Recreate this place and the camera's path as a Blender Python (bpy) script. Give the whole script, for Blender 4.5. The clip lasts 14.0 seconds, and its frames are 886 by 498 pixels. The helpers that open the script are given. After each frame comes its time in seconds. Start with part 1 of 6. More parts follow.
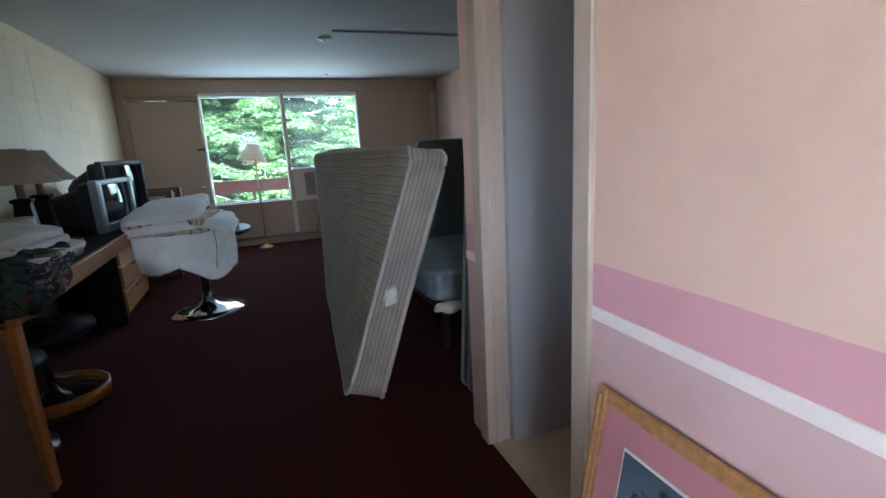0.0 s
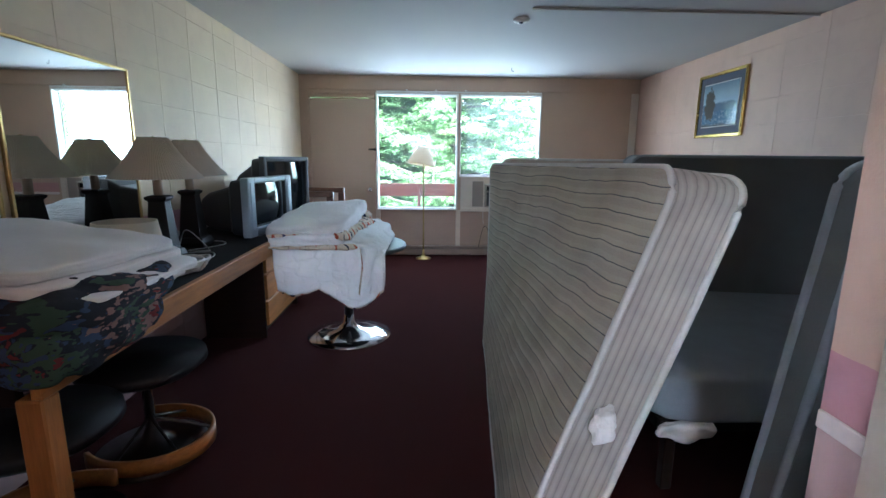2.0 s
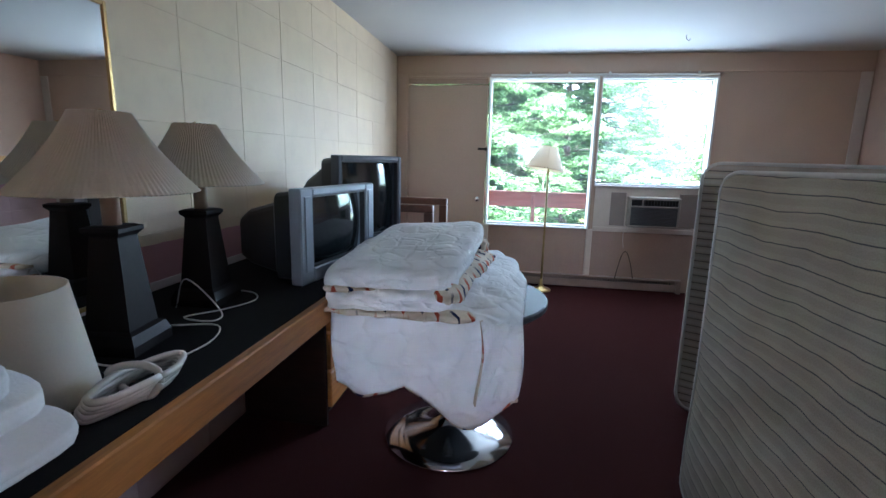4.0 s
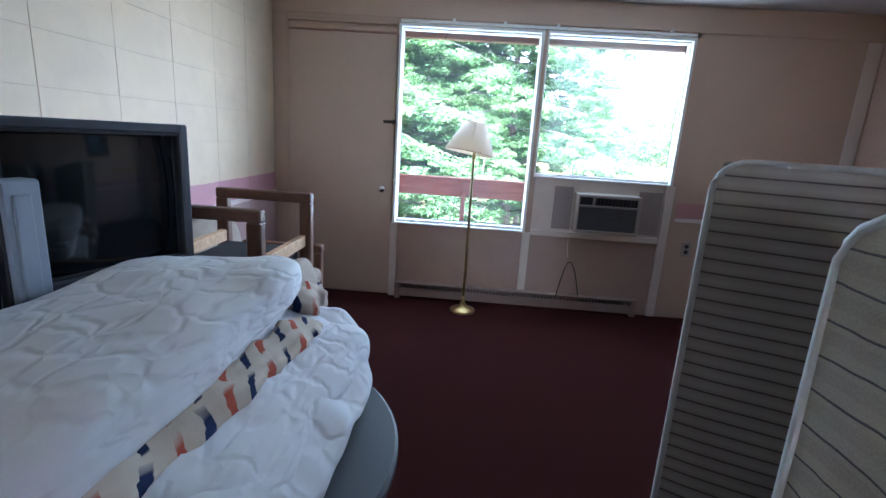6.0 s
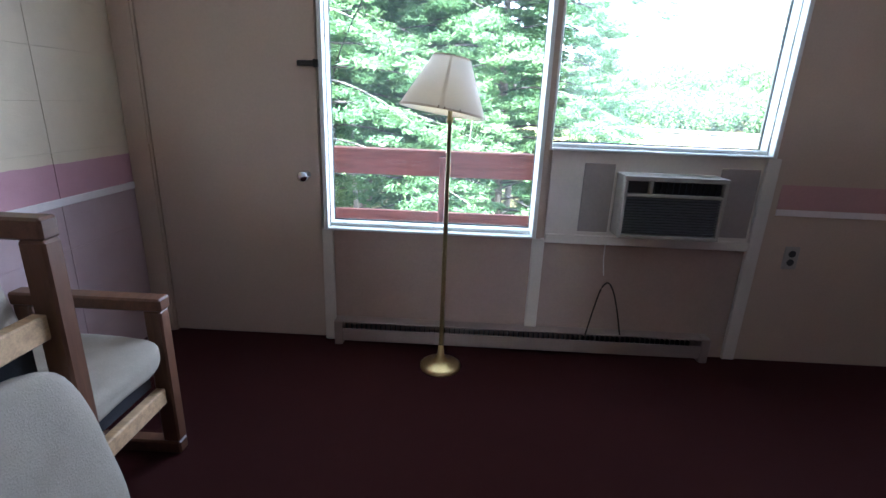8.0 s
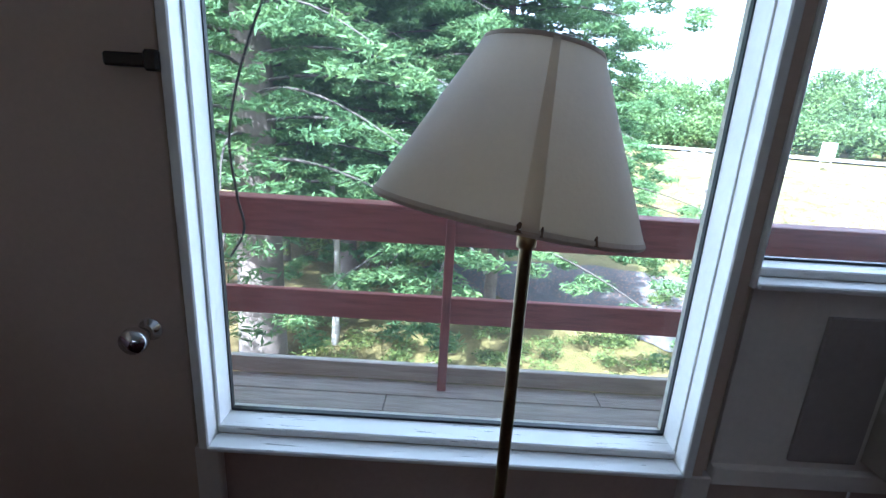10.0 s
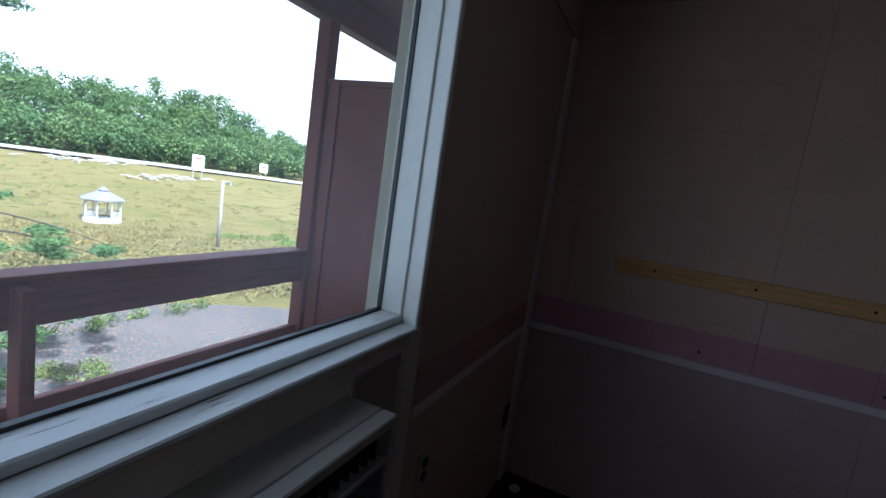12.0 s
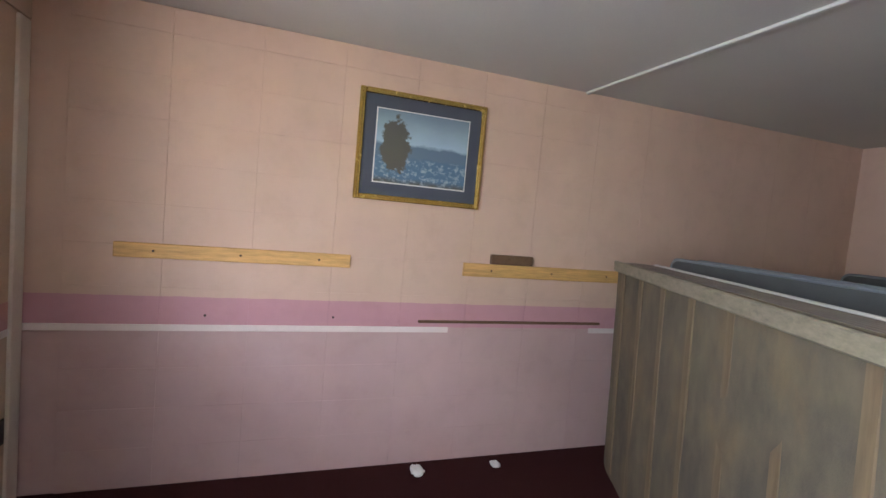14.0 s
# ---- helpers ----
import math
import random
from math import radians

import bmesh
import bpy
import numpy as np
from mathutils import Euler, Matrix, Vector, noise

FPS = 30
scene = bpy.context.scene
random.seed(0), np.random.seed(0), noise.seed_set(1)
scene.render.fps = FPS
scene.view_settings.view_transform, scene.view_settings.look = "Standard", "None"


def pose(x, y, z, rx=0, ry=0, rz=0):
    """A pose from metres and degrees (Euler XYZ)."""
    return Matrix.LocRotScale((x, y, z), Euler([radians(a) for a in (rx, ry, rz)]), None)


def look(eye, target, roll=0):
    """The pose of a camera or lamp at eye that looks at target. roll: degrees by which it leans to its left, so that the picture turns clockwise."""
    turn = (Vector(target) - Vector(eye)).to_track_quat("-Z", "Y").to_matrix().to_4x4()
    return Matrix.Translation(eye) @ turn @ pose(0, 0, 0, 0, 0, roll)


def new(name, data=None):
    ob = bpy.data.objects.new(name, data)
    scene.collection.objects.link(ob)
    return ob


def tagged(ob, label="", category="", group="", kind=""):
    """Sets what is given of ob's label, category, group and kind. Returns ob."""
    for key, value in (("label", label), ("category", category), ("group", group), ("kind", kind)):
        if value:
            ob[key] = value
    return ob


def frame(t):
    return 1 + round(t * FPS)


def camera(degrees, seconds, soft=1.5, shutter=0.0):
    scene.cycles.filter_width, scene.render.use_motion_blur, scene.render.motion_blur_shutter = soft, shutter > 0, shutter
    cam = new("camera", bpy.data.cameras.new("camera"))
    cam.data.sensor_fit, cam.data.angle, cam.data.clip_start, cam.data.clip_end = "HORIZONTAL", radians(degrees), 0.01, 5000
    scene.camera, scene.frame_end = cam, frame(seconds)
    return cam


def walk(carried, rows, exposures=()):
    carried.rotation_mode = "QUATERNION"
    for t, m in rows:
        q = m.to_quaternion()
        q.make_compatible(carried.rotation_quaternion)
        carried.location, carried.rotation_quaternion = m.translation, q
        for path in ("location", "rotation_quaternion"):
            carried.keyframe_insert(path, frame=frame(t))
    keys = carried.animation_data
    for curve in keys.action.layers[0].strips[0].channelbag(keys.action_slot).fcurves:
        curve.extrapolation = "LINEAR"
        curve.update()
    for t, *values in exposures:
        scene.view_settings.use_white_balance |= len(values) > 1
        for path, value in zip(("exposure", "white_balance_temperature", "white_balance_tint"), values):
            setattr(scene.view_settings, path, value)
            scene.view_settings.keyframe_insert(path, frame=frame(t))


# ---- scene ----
cam = camera(86.3, 14.0)
PATH = [
    (0, (1.574, -7.332, 1.279), (2.267, -5.504, 0.854), -3.0),
    (0.5, (1.575, -7.289, 1.272), (2.089, -5.406, 0.837), -1.1),
    (1, (1.652, -6.996, 1.307), (2.059, -5.089, 0.863), 1.0),
    (1.5, (1.672, -6.672, 1.313), (1.952, -4.736, 0.898), 1.3),
    (2, (1.619, -6.313, 1.303), (1.688, -4.351, 0.924), 0.6),
    (4.5, (1.312, -4.685, 1.291), (0.988, -2.746, 0.921), 1.5),
    (5, (1.466, -4.381, 1.341), (1.225, -2.418, 1.043), 2.2),
    (5.5, (1.495, -4.101, 1.338), (1.332, -2.136, 1.0), 3.9),
    (6, (1.577, -3.739, 1.316), (1.476, -1.795, 0.854), 3.7),
    (6.5, (1.593, -3.349, 1.275), (1.575, -1.428, 0.717), 2.8),
    (7, (1.632, -3.018, 1.233), (1.575, -1.102, 0.662), 1.8),
    (9.5, (1.563, -1.181, 1.318), (1.521, 0.720, 0.699), 2.7),
    (10, (1.462, -0.872, 1.339), (1.456, 1.051, 0.794), 3.3),
    (10.5, (1.624, -0.676, 1.284), (2.076, 1.190, 0.731), 3.6),
    (11, (1.938, -0.503, 1.314), (2.945, 1.159, 0.838), 6.2),
    (11.5, (2.019, -0.430, 1.381), (3.507, 0.850, 1.006), 7.7),
    (12, (2.080, -0.510, 1.413), (3.888, 0.304, 1.149), 8.3),
    (12.5, (1.969, -0.590, 1.453), (3.917, -0.187, 1.257), 8.4),
    (13, (1.838, -0.680, 1.443), (3.832, -0.710, 1.296), 7.9),
    (13.5, (1.763, -0.835, 1.482), (3.732, -1.162, 1.36), 7.5),
    (14, (1.786, -1.068, 1.46), (3.669, -1.73, 1.327), 5.2),
]
EXPOSURE = [(0.0, 4.4, 5000, 4), (1.0, 4.65, 4950, 6), (1.5, 4.85, 4950, 6), (2.0, 5.25, 4950, 7), (4.4, 5.15, 4950, 12), (6.4, 5.05, 4850, 15), (7.0, 5.05, 4980, 15), (9.3, 3.8, 4850, 16), (10.0, 3.2, 4800, 16),
            (10.5, 2.75, 4800, 16), (11.0, 2.3, 4800, 16), (11.5, 1.95, 4850, 16), (12.3, 1.75, 5000, 14), (12.8, 3.15, 4900, 14), (13.2, 4.95, 5300, 17),
            (13.6, 5.5, 5900, 18), (14.0, 5.5, 6150, 20)]
walk(cam, [(t, look(*row)) for t, *row in PATH], EXPOSURE)

# ---- world, sun, exposure ----
world = bpy.data.worlds.new("world")
scene.world = world
world.use_nodes = True
_wn = world.node_tree.nodes
_sky = _wn.new("ShaderNodeTexSky")
_sky.sky_type = "NISHITA"
_sky.sun_disc = False
_sky.sun_elevation = radians(48)
_sky.sun_rotation = radians(205)
_sky.air_density, _sky.dust_density = 1.0, 2.0
_haze = _wn.new("ShaderNodeHueSaturation")
_haze.inputs["Saturation"].default_value = 0.16
world.node_tree.links.new(_sky.outputs[0], _haze.inputs["Color"])
world.node_tree.links.new(_haze.outputs[0], _wn["Background"].inputs[0])
_wn["Background"].inputs[1].default_value = 0.15
sun = new("sun", bpy.data.lights.new("sun", "SUN"))
sun.data.energy, sun.data.angle, sun.data.color = 5.0, radians(0.6), (1.0, 0.94, 0.85)
# from behind the building, to the left of the way walked
sun.matrix_world = look((-15, -32, 40), (0, 0, 0))

# the sky's light in the two window openings
for lx0, lx1, lz0, lz1, power in ((1.03, 1.96, 0.67, 2.04, 0.88), (2.12, 3.03, 1.12, 2.04, 0.62)):
    lamp = new("window_light", bpy.data.lights.new("window_light", "AREA"))
    lamp.data.shape, lamp.data.size, lamp.data.size_y = "RECTANGLE", lx1 - lx0, lz1 - lz0
    lamp.data.energy, lamp.data.color, lamp.data.spread = power, (0.86, 0.94, 1.0), radians(172)
    lamp.matrix_world = look(((lx0 + lx1) / 2, 0.125, (lz0 + lz1) / 2), ((lx0 + lx1) / 2, -3.0, (lz0 + lz1) / 2))
# and in the entrance, out of view and assumed open
lamp = new("unseen_entry_light", bpy.data.lights.new("unseen_entry_light", "AREA"))
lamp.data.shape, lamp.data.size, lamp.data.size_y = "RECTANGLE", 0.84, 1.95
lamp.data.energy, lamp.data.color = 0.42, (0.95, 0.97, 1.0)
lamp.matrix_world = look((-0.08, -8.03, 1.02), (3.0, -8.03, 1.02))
# added fill lamp in an invented, unseen opening of the back wall
lamp = new("unseen_entry_light", bpy.data.lights.new("unseen_entry_light", "AREA"))
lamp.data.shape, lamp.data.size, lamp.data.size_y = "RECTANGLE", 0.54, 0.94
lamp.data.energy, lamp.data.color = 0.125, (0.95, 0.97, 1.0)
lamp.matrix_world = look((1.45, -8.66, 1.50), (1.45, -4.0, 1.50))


# ---- materials ----
def rgb(c):
    return (c[0], c[1], c[2], 1.0)


class Nodes:
    """A principled material with a few shorthands for procedural inputs."""

    def __init__(self, name, rough=0.6, metal=0.0, spec=0.5):
        self.m = bpy.data.materials.new(name)
        self.m.use_nodes = True
        self.t = self.m.node_tree
        self.b = self.t.nodes["Principled BSDF"]
        self.b.inputs["Roughness"].default_value = rough
        self.b.inputs["Metallic"].default_value = metal
        self.b.inputs["Specular IOR Level"].default_value = spec
        self.space = None

    def n(self, kind, **values):
        node = self.t.nodes.new(kind)
        for k, v in values.items():
            node.inputs[k].default_value = v
        return node

    def link(self, a, b):
        self.t.links.new(a, b)
        return b

    def coords(self, world_space=True, scale=(1, 1, 1)):
        src = self.n("ShaderNodeNewGeometry").outputs["Position"] if world_space else self.n("ShaderNodeTexCoord").outputs["Object"]
        mp = self.n("ShaderNodeMapping")
        mp.inputs["Scale"].default_value = scale
        self.link(src, mp.inputs["Vector"])
        return mp.outputs[0]

    def noise(self, vec, scale, detail=4.0, rough=0.55):
        nd = self.n("ShaderNodeTexNoise", Scale=scale, Detail=detail, Roughness=rough)
        self.link(vec, nd.inputs["Vector"])
        return nd.outputs["Fac"]

    def ramp(self, fac, stops, constant=False):
        nd = self.n("ShaderNodeValToRGB")
        if constant:
            nd.color_ramp.interpolation = "CONSTANT"
        e = nd.color_ramp.elements
        while len(e) < len(stops):
            e.new(0.5)
        for el, (p, c) in zip(e, stops):
            el.position, el.color = p, rgb(c)
        self.link(fac, nd.inputs[0])
        return nd.outputs[0]

    def mix(self, fac, a, b, mode="MIX"):
        nd = self.n("ShaderNodeMix")
        nd.data_type, nd.blend_type = "RGBA", mode
        for sock, v in ((nd.inputs[0], fac), (nd.inputs[6], a), (nd.inputs[7], b)):
            if isinstance(v, (int, float)):
                sock.default_value = v
            elif isinstance(v, tuple):
                sock.default_value = rgb(v)
            else:
                self.link(v, sock)
        return nd.outputs[2]

    def math(self, op, a, b=0.0):
        nd = self.n("ShaderNodeMath")
        nd.operation = op
        for sock, v in ((nd.inputs[0], a), (nd.inputs[1], b)):
            if isinstance(v, (int, float)):
                sock.default_value = v
            else:
                self.link(v, sock)
        return nd.outputs[0]

    def color(self, c):
        if isinstance(c, tuple):
            self.b.inputs["Base Color"].default_value = rgb(c)
        else:
            self.link(c, self.b.inputs["Base Color"])

    def bump(self, height, strength=0.3, distance=0.01):
        nd = self.n("ShaderNodeBump", Strength=strength, Distance=distance)
        self.link(height, nd.inputs["Height"])
        self.link(nd.outputs[0], self.b.inputs["Normal"])

    def rough(self, fac, lo, hi):
        nd = self.n("ShaderNodeMapRange")
        nd.inputs["To Min"].default_value, nd.inputs["To Max"].default_value = lo, hi
        self.link(fac, nd.inputs["Value"])
        self.link(nd.outputs[0], self.b.inputs["Roughness"])


def shade(c, k):
    return tuple(min(1.0, v * k) for v in c)


def plain(name, c, rough=0.6, metal=0.0, vary=0.15, scale=6.0, fine=60.0, bump=0.1, local=True, spec=0.5):
    """Colour with blotches at two scales and a little relief."""
    s = Nodes(name, rough, metal, spec)
    v = s.coords(not local)
    big, small = s.noise(v, scale), s.noise(v, fine, 6.0)
    base = s.ramp(big, ((0.25, shade(c, 1 - vary)), (0.75, shade(c, 1 + vary))))
    s.color(s.mix(0.35, base, s.ramp(small, ((0.3, shade(c, 1 - vary)), (0.7, shade(c, 1 + vary))))))
    s.bump(small, bump, 0.004)
    s.rough(big, max(0.03, rough - 0.08), min(1, rough + 0.08))
    return s.m


def wood(name, c, axis="y", rough=0.45, local=True, spec=0.5):
    s = Nodes(name, rough, 0.0, spec)
    sc = {"x": (1.2, 14, 14), "y": (14, 1.2, 14), "z": (14, 14, 1.2)}[axis]
    v = s.coords(not local, sc)
    grain, fine = s.noise(v, 3.0, 8.0, 0.65), s.noise(v, 14.0, 5.0)
    col = s.ramp(grain, ((0.3, shade(c, 0.6)), (0.5, c), (0.7, shade(c, 1.3))))
    s.color(s.mix(0.3, col, s.ramp(fine, ((0.35, shade(c, 0.7)), (0.65, shade(c, 1.2))))))
    s.bump(grain, 0.15, 0.003)
    s.rough(fine, rough - 0.1, rough + 0.15)
    return s.m


def wall_paint(name, upper, band, lower):
    """House paint in three heights, with roller texture, grime and scuffs."""
    s = Nodes(name, 0.62, 0.0, 0.35)
    v = s.coords(True)
    z = s.n("ShaderNodeSeparateXYZ")
    s.link(v, z.inputs[0])
    wob = s.math("MULTIPLY", s.math("SUBTRACT", s.noise(v, 9.0), 0.5), 0.012)
    h = s.math("DIVIDE", s.math("ADD", z.outputs[2], wob), 2.4)
    col = s.ramp(h, ((0.0, lower), (0.81 / 2.4, band), (0.952 / 2.4, upper)), True)
    big, mid, fine = s.noise(v, 1.3, 5.0), s.noise(v, 7.0, 6.0, 0.65), s.noise(v, 160.0, 3.0)
    col = s.mix(1.0, col, s.ramp(big, ((0.3, (0.90, 0.88, 0.86)), (0.7, (1.04, 1.03, 1.0)))), "MULTIPLY")
    col = s.mix(1.0, col, s.ramp(mid, ((0.28, (0.94, 0.93, 0.92)), (0.5, (1, 1, 1)), (0.8, (1.02, 1.02, 1.02)))), "MULTIPLY")
    s.color(col)
    s.bump(s.math("ADD", fine, s.math("MULTIPLY", mid, 1.5)), 0.22, 0.003)
    s.rough(mid, 0.5, 0.72)
    return s.m


M = {}
M["wall"] = wall_paint("painted_block", (0.69, 0.50, 0.41), (0.60, 0.33, 0.38), (0.58, 0.41, 0.41))
M["wall_pale"] = wall_paint("cream_painted_block", (0.76, 0.64, 0.465), (0.58, 0.32, 0.36), (0.52, 0.38, 0.38))
M["panel"] = plain("window_wall_paint", (0.53, 0.40, 0.30), 0.6, 0, 0.1, 2.0, 90, 0.12)
M["door"] = plain("door_paint", (0.53, 0.41, 0.315), 0.55, 0, 0.08, 1.6, 80, 0.08)
M["mauve"] = plain("mauve_panel_paint", (0.43, 0.315, 0.255), 0.6, 0, 0.12, 2.5, 90, 0.12)
M["trim"] = plain("cream_trim_paint", (0.70, 0.63, 0.55), 0.5, 0, 0.1, 5.0, 70, 0.1)
M["white"] = plain("white_frame_paint", (0.80, 0.79, 0.74), 0.42, 0, 0.08, 6.0, 60, 0.15)
M["chair_rail"] = plain("white_border_strip", (0.78, 0.70, 0.67), 0.5, 0, 0.08, 5.0, 70, 0.08)
M["ceiling"] = plain("ceiling_paint", (0.62, 0.61, 0.58), 0.8, 0, 0.06, 0.9, 120, 0.35)
M["bath_door"] = plain("grey_bathroom_door_paint", (0.31, 0.305, 0.315), 0.45, 0, 0.05, 1.5, 60, 0.06)
M["jamb"] = plain("beige_jamb_paint", (0.47, 0.39, 0.32), 0.45, 0, 0.08, 4.0, 60, 0.1)
M["aged_brass"] = plain("aged_brass", (0.38, 0.29, 0.14), 0.5, 1.0, 0.3, 14, 120, 0.08)
M["brass"] = plain("worn_brass", (0.50, 0.36, 0.15), 0.34, 1.0, 0.2, 20, 120, 0.05)
M["chrome"] = plain("chrome", (0.75, 0.76, 0.78), 0.12, 1.0, 0.05, 12, 90, 0.02)
M["iron"] = plain("dark_metal", (0.05, 0.045, 0.04), 0.35, 0.8, 0.2, 20, 90, 0.08)
M["black"] = plain("black_plastic", (0.018, 0.018, 0.02), 0.45, 0, 0.2, 10, 160, 0.06)
M["tv_silver"] = plain("silver_plastic", (0.28, 0.32, 0.37), 0.38, 0.25, 0.06, 6, 160, 0.03)
M["tv_dark"] = plain("charcoal_plastic", (0.06, 0.07, 0.085), 0.4, 0.1, 0.1, 6, 160, 0.05)
M["screen"] = plain("crt_glass", (0.008, 0.012, 0.014), 0.06, 0, 0.1, 4, 40, 0.0, True, 0.7)
M["desk_wood"] = wood("orange_oak", (0.42, 0.175, 0.04), "y", 0.42)
M["desk_leg"] = wood("orange_oak_upright", (0.40, 0.165, 0.04), "z", 0.42)
M["board_stain"] = plain("brown_stain", (0.15, 0.085, 0.045), 0.8, 0, 0.3, 60, 200, 0.1)
M["desk_top"] = plain("black_laminate", (0.010, 0.009, 0.009), 0.75, 0, 0.35, 5, 140, 0.05)
M["dark_wood"] = wood("dark_stained_wood", (0.02, 0.010, 0.007), "x", 0.5)
M["dark_wood_z"] = wood("dark_stained_wood_upright", (0.02, 0.010, 0.007), "z", 0.5)
M["light_wood"] = wood("raw_pine", (0.55, 0.36, 0.19), "y", 0.6)
M["chair_wood"] = wood("walnut_stained_frame", (0.13, 0.058, 0.03), "x", 0.4)
M["chair_wood_z"] = wood("walnut_stained_frame_upright", (0.13, 0.058, 0.03), "z", 0.4)
M["headboard"] = wood("brown_veneer", (0.055, 0.027, 0.013), "y", 0.5)
M["board"] = wood("yellow_batten", (0.66, 0.39, 0.14), "y", 0.55)
M["frame_gold"] = plain("gilded_frame", (0.60, 0.42, 0.13), 0.25, 0.9, 0.25, 25, 90, 0.15)
M["frame_wood"] = wood("gold_brown_frame", (0.36, 0.19, 0.07), "y", 0.4)
M["mat_navy"] = plain("slate_picture_mount", (0.07, 0.08, 0.11), 0.7, 0, 0.1, 6, 120, 0.1)
M["mat_pink"] = plain("pink_picture_mount", (0.45, 0.20, 0.23), 0.75, 0, 0.1, 6, 120, 0.1)
M["shade"] = plain("pleated_shade_cloth", (0.70, 0.64, 0.54), 0.85, 0, 0.08, 8, 150, 0.2)
M["lamp_shade"] = plain("white_lamp_shade", (0.80, 0.76, 0.68), 0.8, 0, 0.07, 7, 160, 0.15)
M["shade_trim"] = plain("tan_shade_binding", (0.62, 0.50, 0.37), 0.8, 0, 0.1, 12, 150, 0.1)
M["lamp_dark"] = plain("dark_bronze_lamp_base", (0.014, 0.011, 0.010), 0.5, 0.0, 0.25, 14, 90, 0.06)
M["lamp_neck"] = plain("beige_lamp_neck", (0.45, 0.34, 0.24), 0.5, 0, 0.15, 14, 90, 0.06)
M["upholstery"] = plain("oatmeal_upholstery", (0.31, 0.26, 0.205), 0.95, 0, 0.18, 12, 220, 0.5)
M["dust_cover"] = plain("black_dust_cover", (0.02, 0.02, 0.022), 0.9, 0, 0.2, 10, 220, 0.3)
M["cushion_dark"] = plain("grey_brown_cushion", (0.13, 0.11, 0.10), 0.95, 0, 0.2, 12, 200, 0.4)
M["sheet"] = plain("white_bed_linen", (0.76, 0.74, 0.74), 0.9, 0, 0.05, 5, 160, 0.3)
M["bs_grey"] = plain("grey_ticking", (0.12, 0.13, 0.13), 0.9, 0, 0.12, 8, 190, 0.3)
M["bs_blue"] = plain("pale_blue_ticking", (0.24, 0.27, 0.30), 0.9, 0, 0.12, 10, 190, 0.3)
M["piping"] = plain("white_mattress_piping", (0.55, 0.54, 0.51), 0.8, 0, 0.1, 12, 150, 0.2)
M["cord_white"] = plain("white_cord", (0.72, 0.70, 0.66), 0.45, 0, 0.06, 20, 90, 0.02)
M["ac_body"] = plain("beige_metal_casing", (0.40, 0.36, 0.31), 0.5, 0.1, 0.1, 6, 90, 0.08)
M["ac_grille"] = plain("grey_louvre", (0.12, 0.12, 0.125), 0.5, 0.1, 0.1, 8, 90, 0.05)
M["ac_panel"] = plain("grey_beige_plywood_paint", (0.33, 0.28, 0.25), 0.6, 0, 0.12, 4, 70, 0.2)
M["heater"] = plain("heater_enamel", (0.33, 0.25, 0.21), 0.45, 0.1, 0.15, 5, 80, 0.06)
M["paper"] = plain("torn_white_paper", (0.75, 0.74, 0.72), 0.8, 0, 0.06, 20, 120, 0.2)
M["rail_red"] = wood("faded_red_rail_paint", (0.33, 0.105, 0.085), "x", 0.6, False)
M["rail_red_z"] = wood("faded_red_post_paint", (0.30, 0.095, 0.08), "z", 0.6, False)
M["fin_red"] = plain("dark_red_plywood_paint", (0.27, 0.085, 0.08), 0.55, 0, 0.2, 3.0, 40, 0.2)
M["soffit"] = plain("brown_red_soffit_paint", (0.24, 0.145, 0.135), 0.7, 0, 0.12, 2.0, 40, 0.15)
M["deck"] = wood("weathered_grey_deck", (0.46, 0.42, 0.36), "x", 0.75, False)
M["vinyl"] = plain("beige_vinyl_floor", (0.50, 0.42, 0.31), 0.35, 0, 0.12, 7, 60, 0.05)
M["limb"] = plain("dark_limb_bark", (0.06, 0.05, 0.04), 0.95, 0, 0.3, 5, 30, 0.6)
M["bark"] = plain("grey_brown_bark", (0.15, 0.12, 0.095), 0.95, 0, 0.35, 5, 30, 1.0)
M["dead_wood"] = plain("bleached_dead_wood", (0.36, 0.33, 0.28), 0.9, 0, 0.2, 6, 30, 0.6)
M["sign"] = plain("white_sign_board", (0.78, 0.77, 0.74), 0.5, 0, 0.05, 2, 20, 0.02)
M["sign_red"] = plain("red_sign_mark", (0.45, 0.06, 0.05), 0.5, 0, 0.1, 2, 20, 0.02)
M["gazebo"] = plain("white_gazebo_paint", (0.42, 0.41, 0.39), 0.6, 0, 0.1, 2, 20, 0.1)
M["gazebo_roof"] = plain("grey_shingle_roof", (0.16, 0.16, 0.18), 0.85, 0, 0.25, 3, 25, 0.4)
M["pole"] = plain("weathered_pole_wood", (0.22, 0.20, 0.18), 0.85, 0, 0.2, 3, 25, 0.3)
M["road"] = plain("pale_concrete_road", (0.36, 0.345, 0.32), 0.85, 0, 0.1, 0.3, 4, 0.1, False)


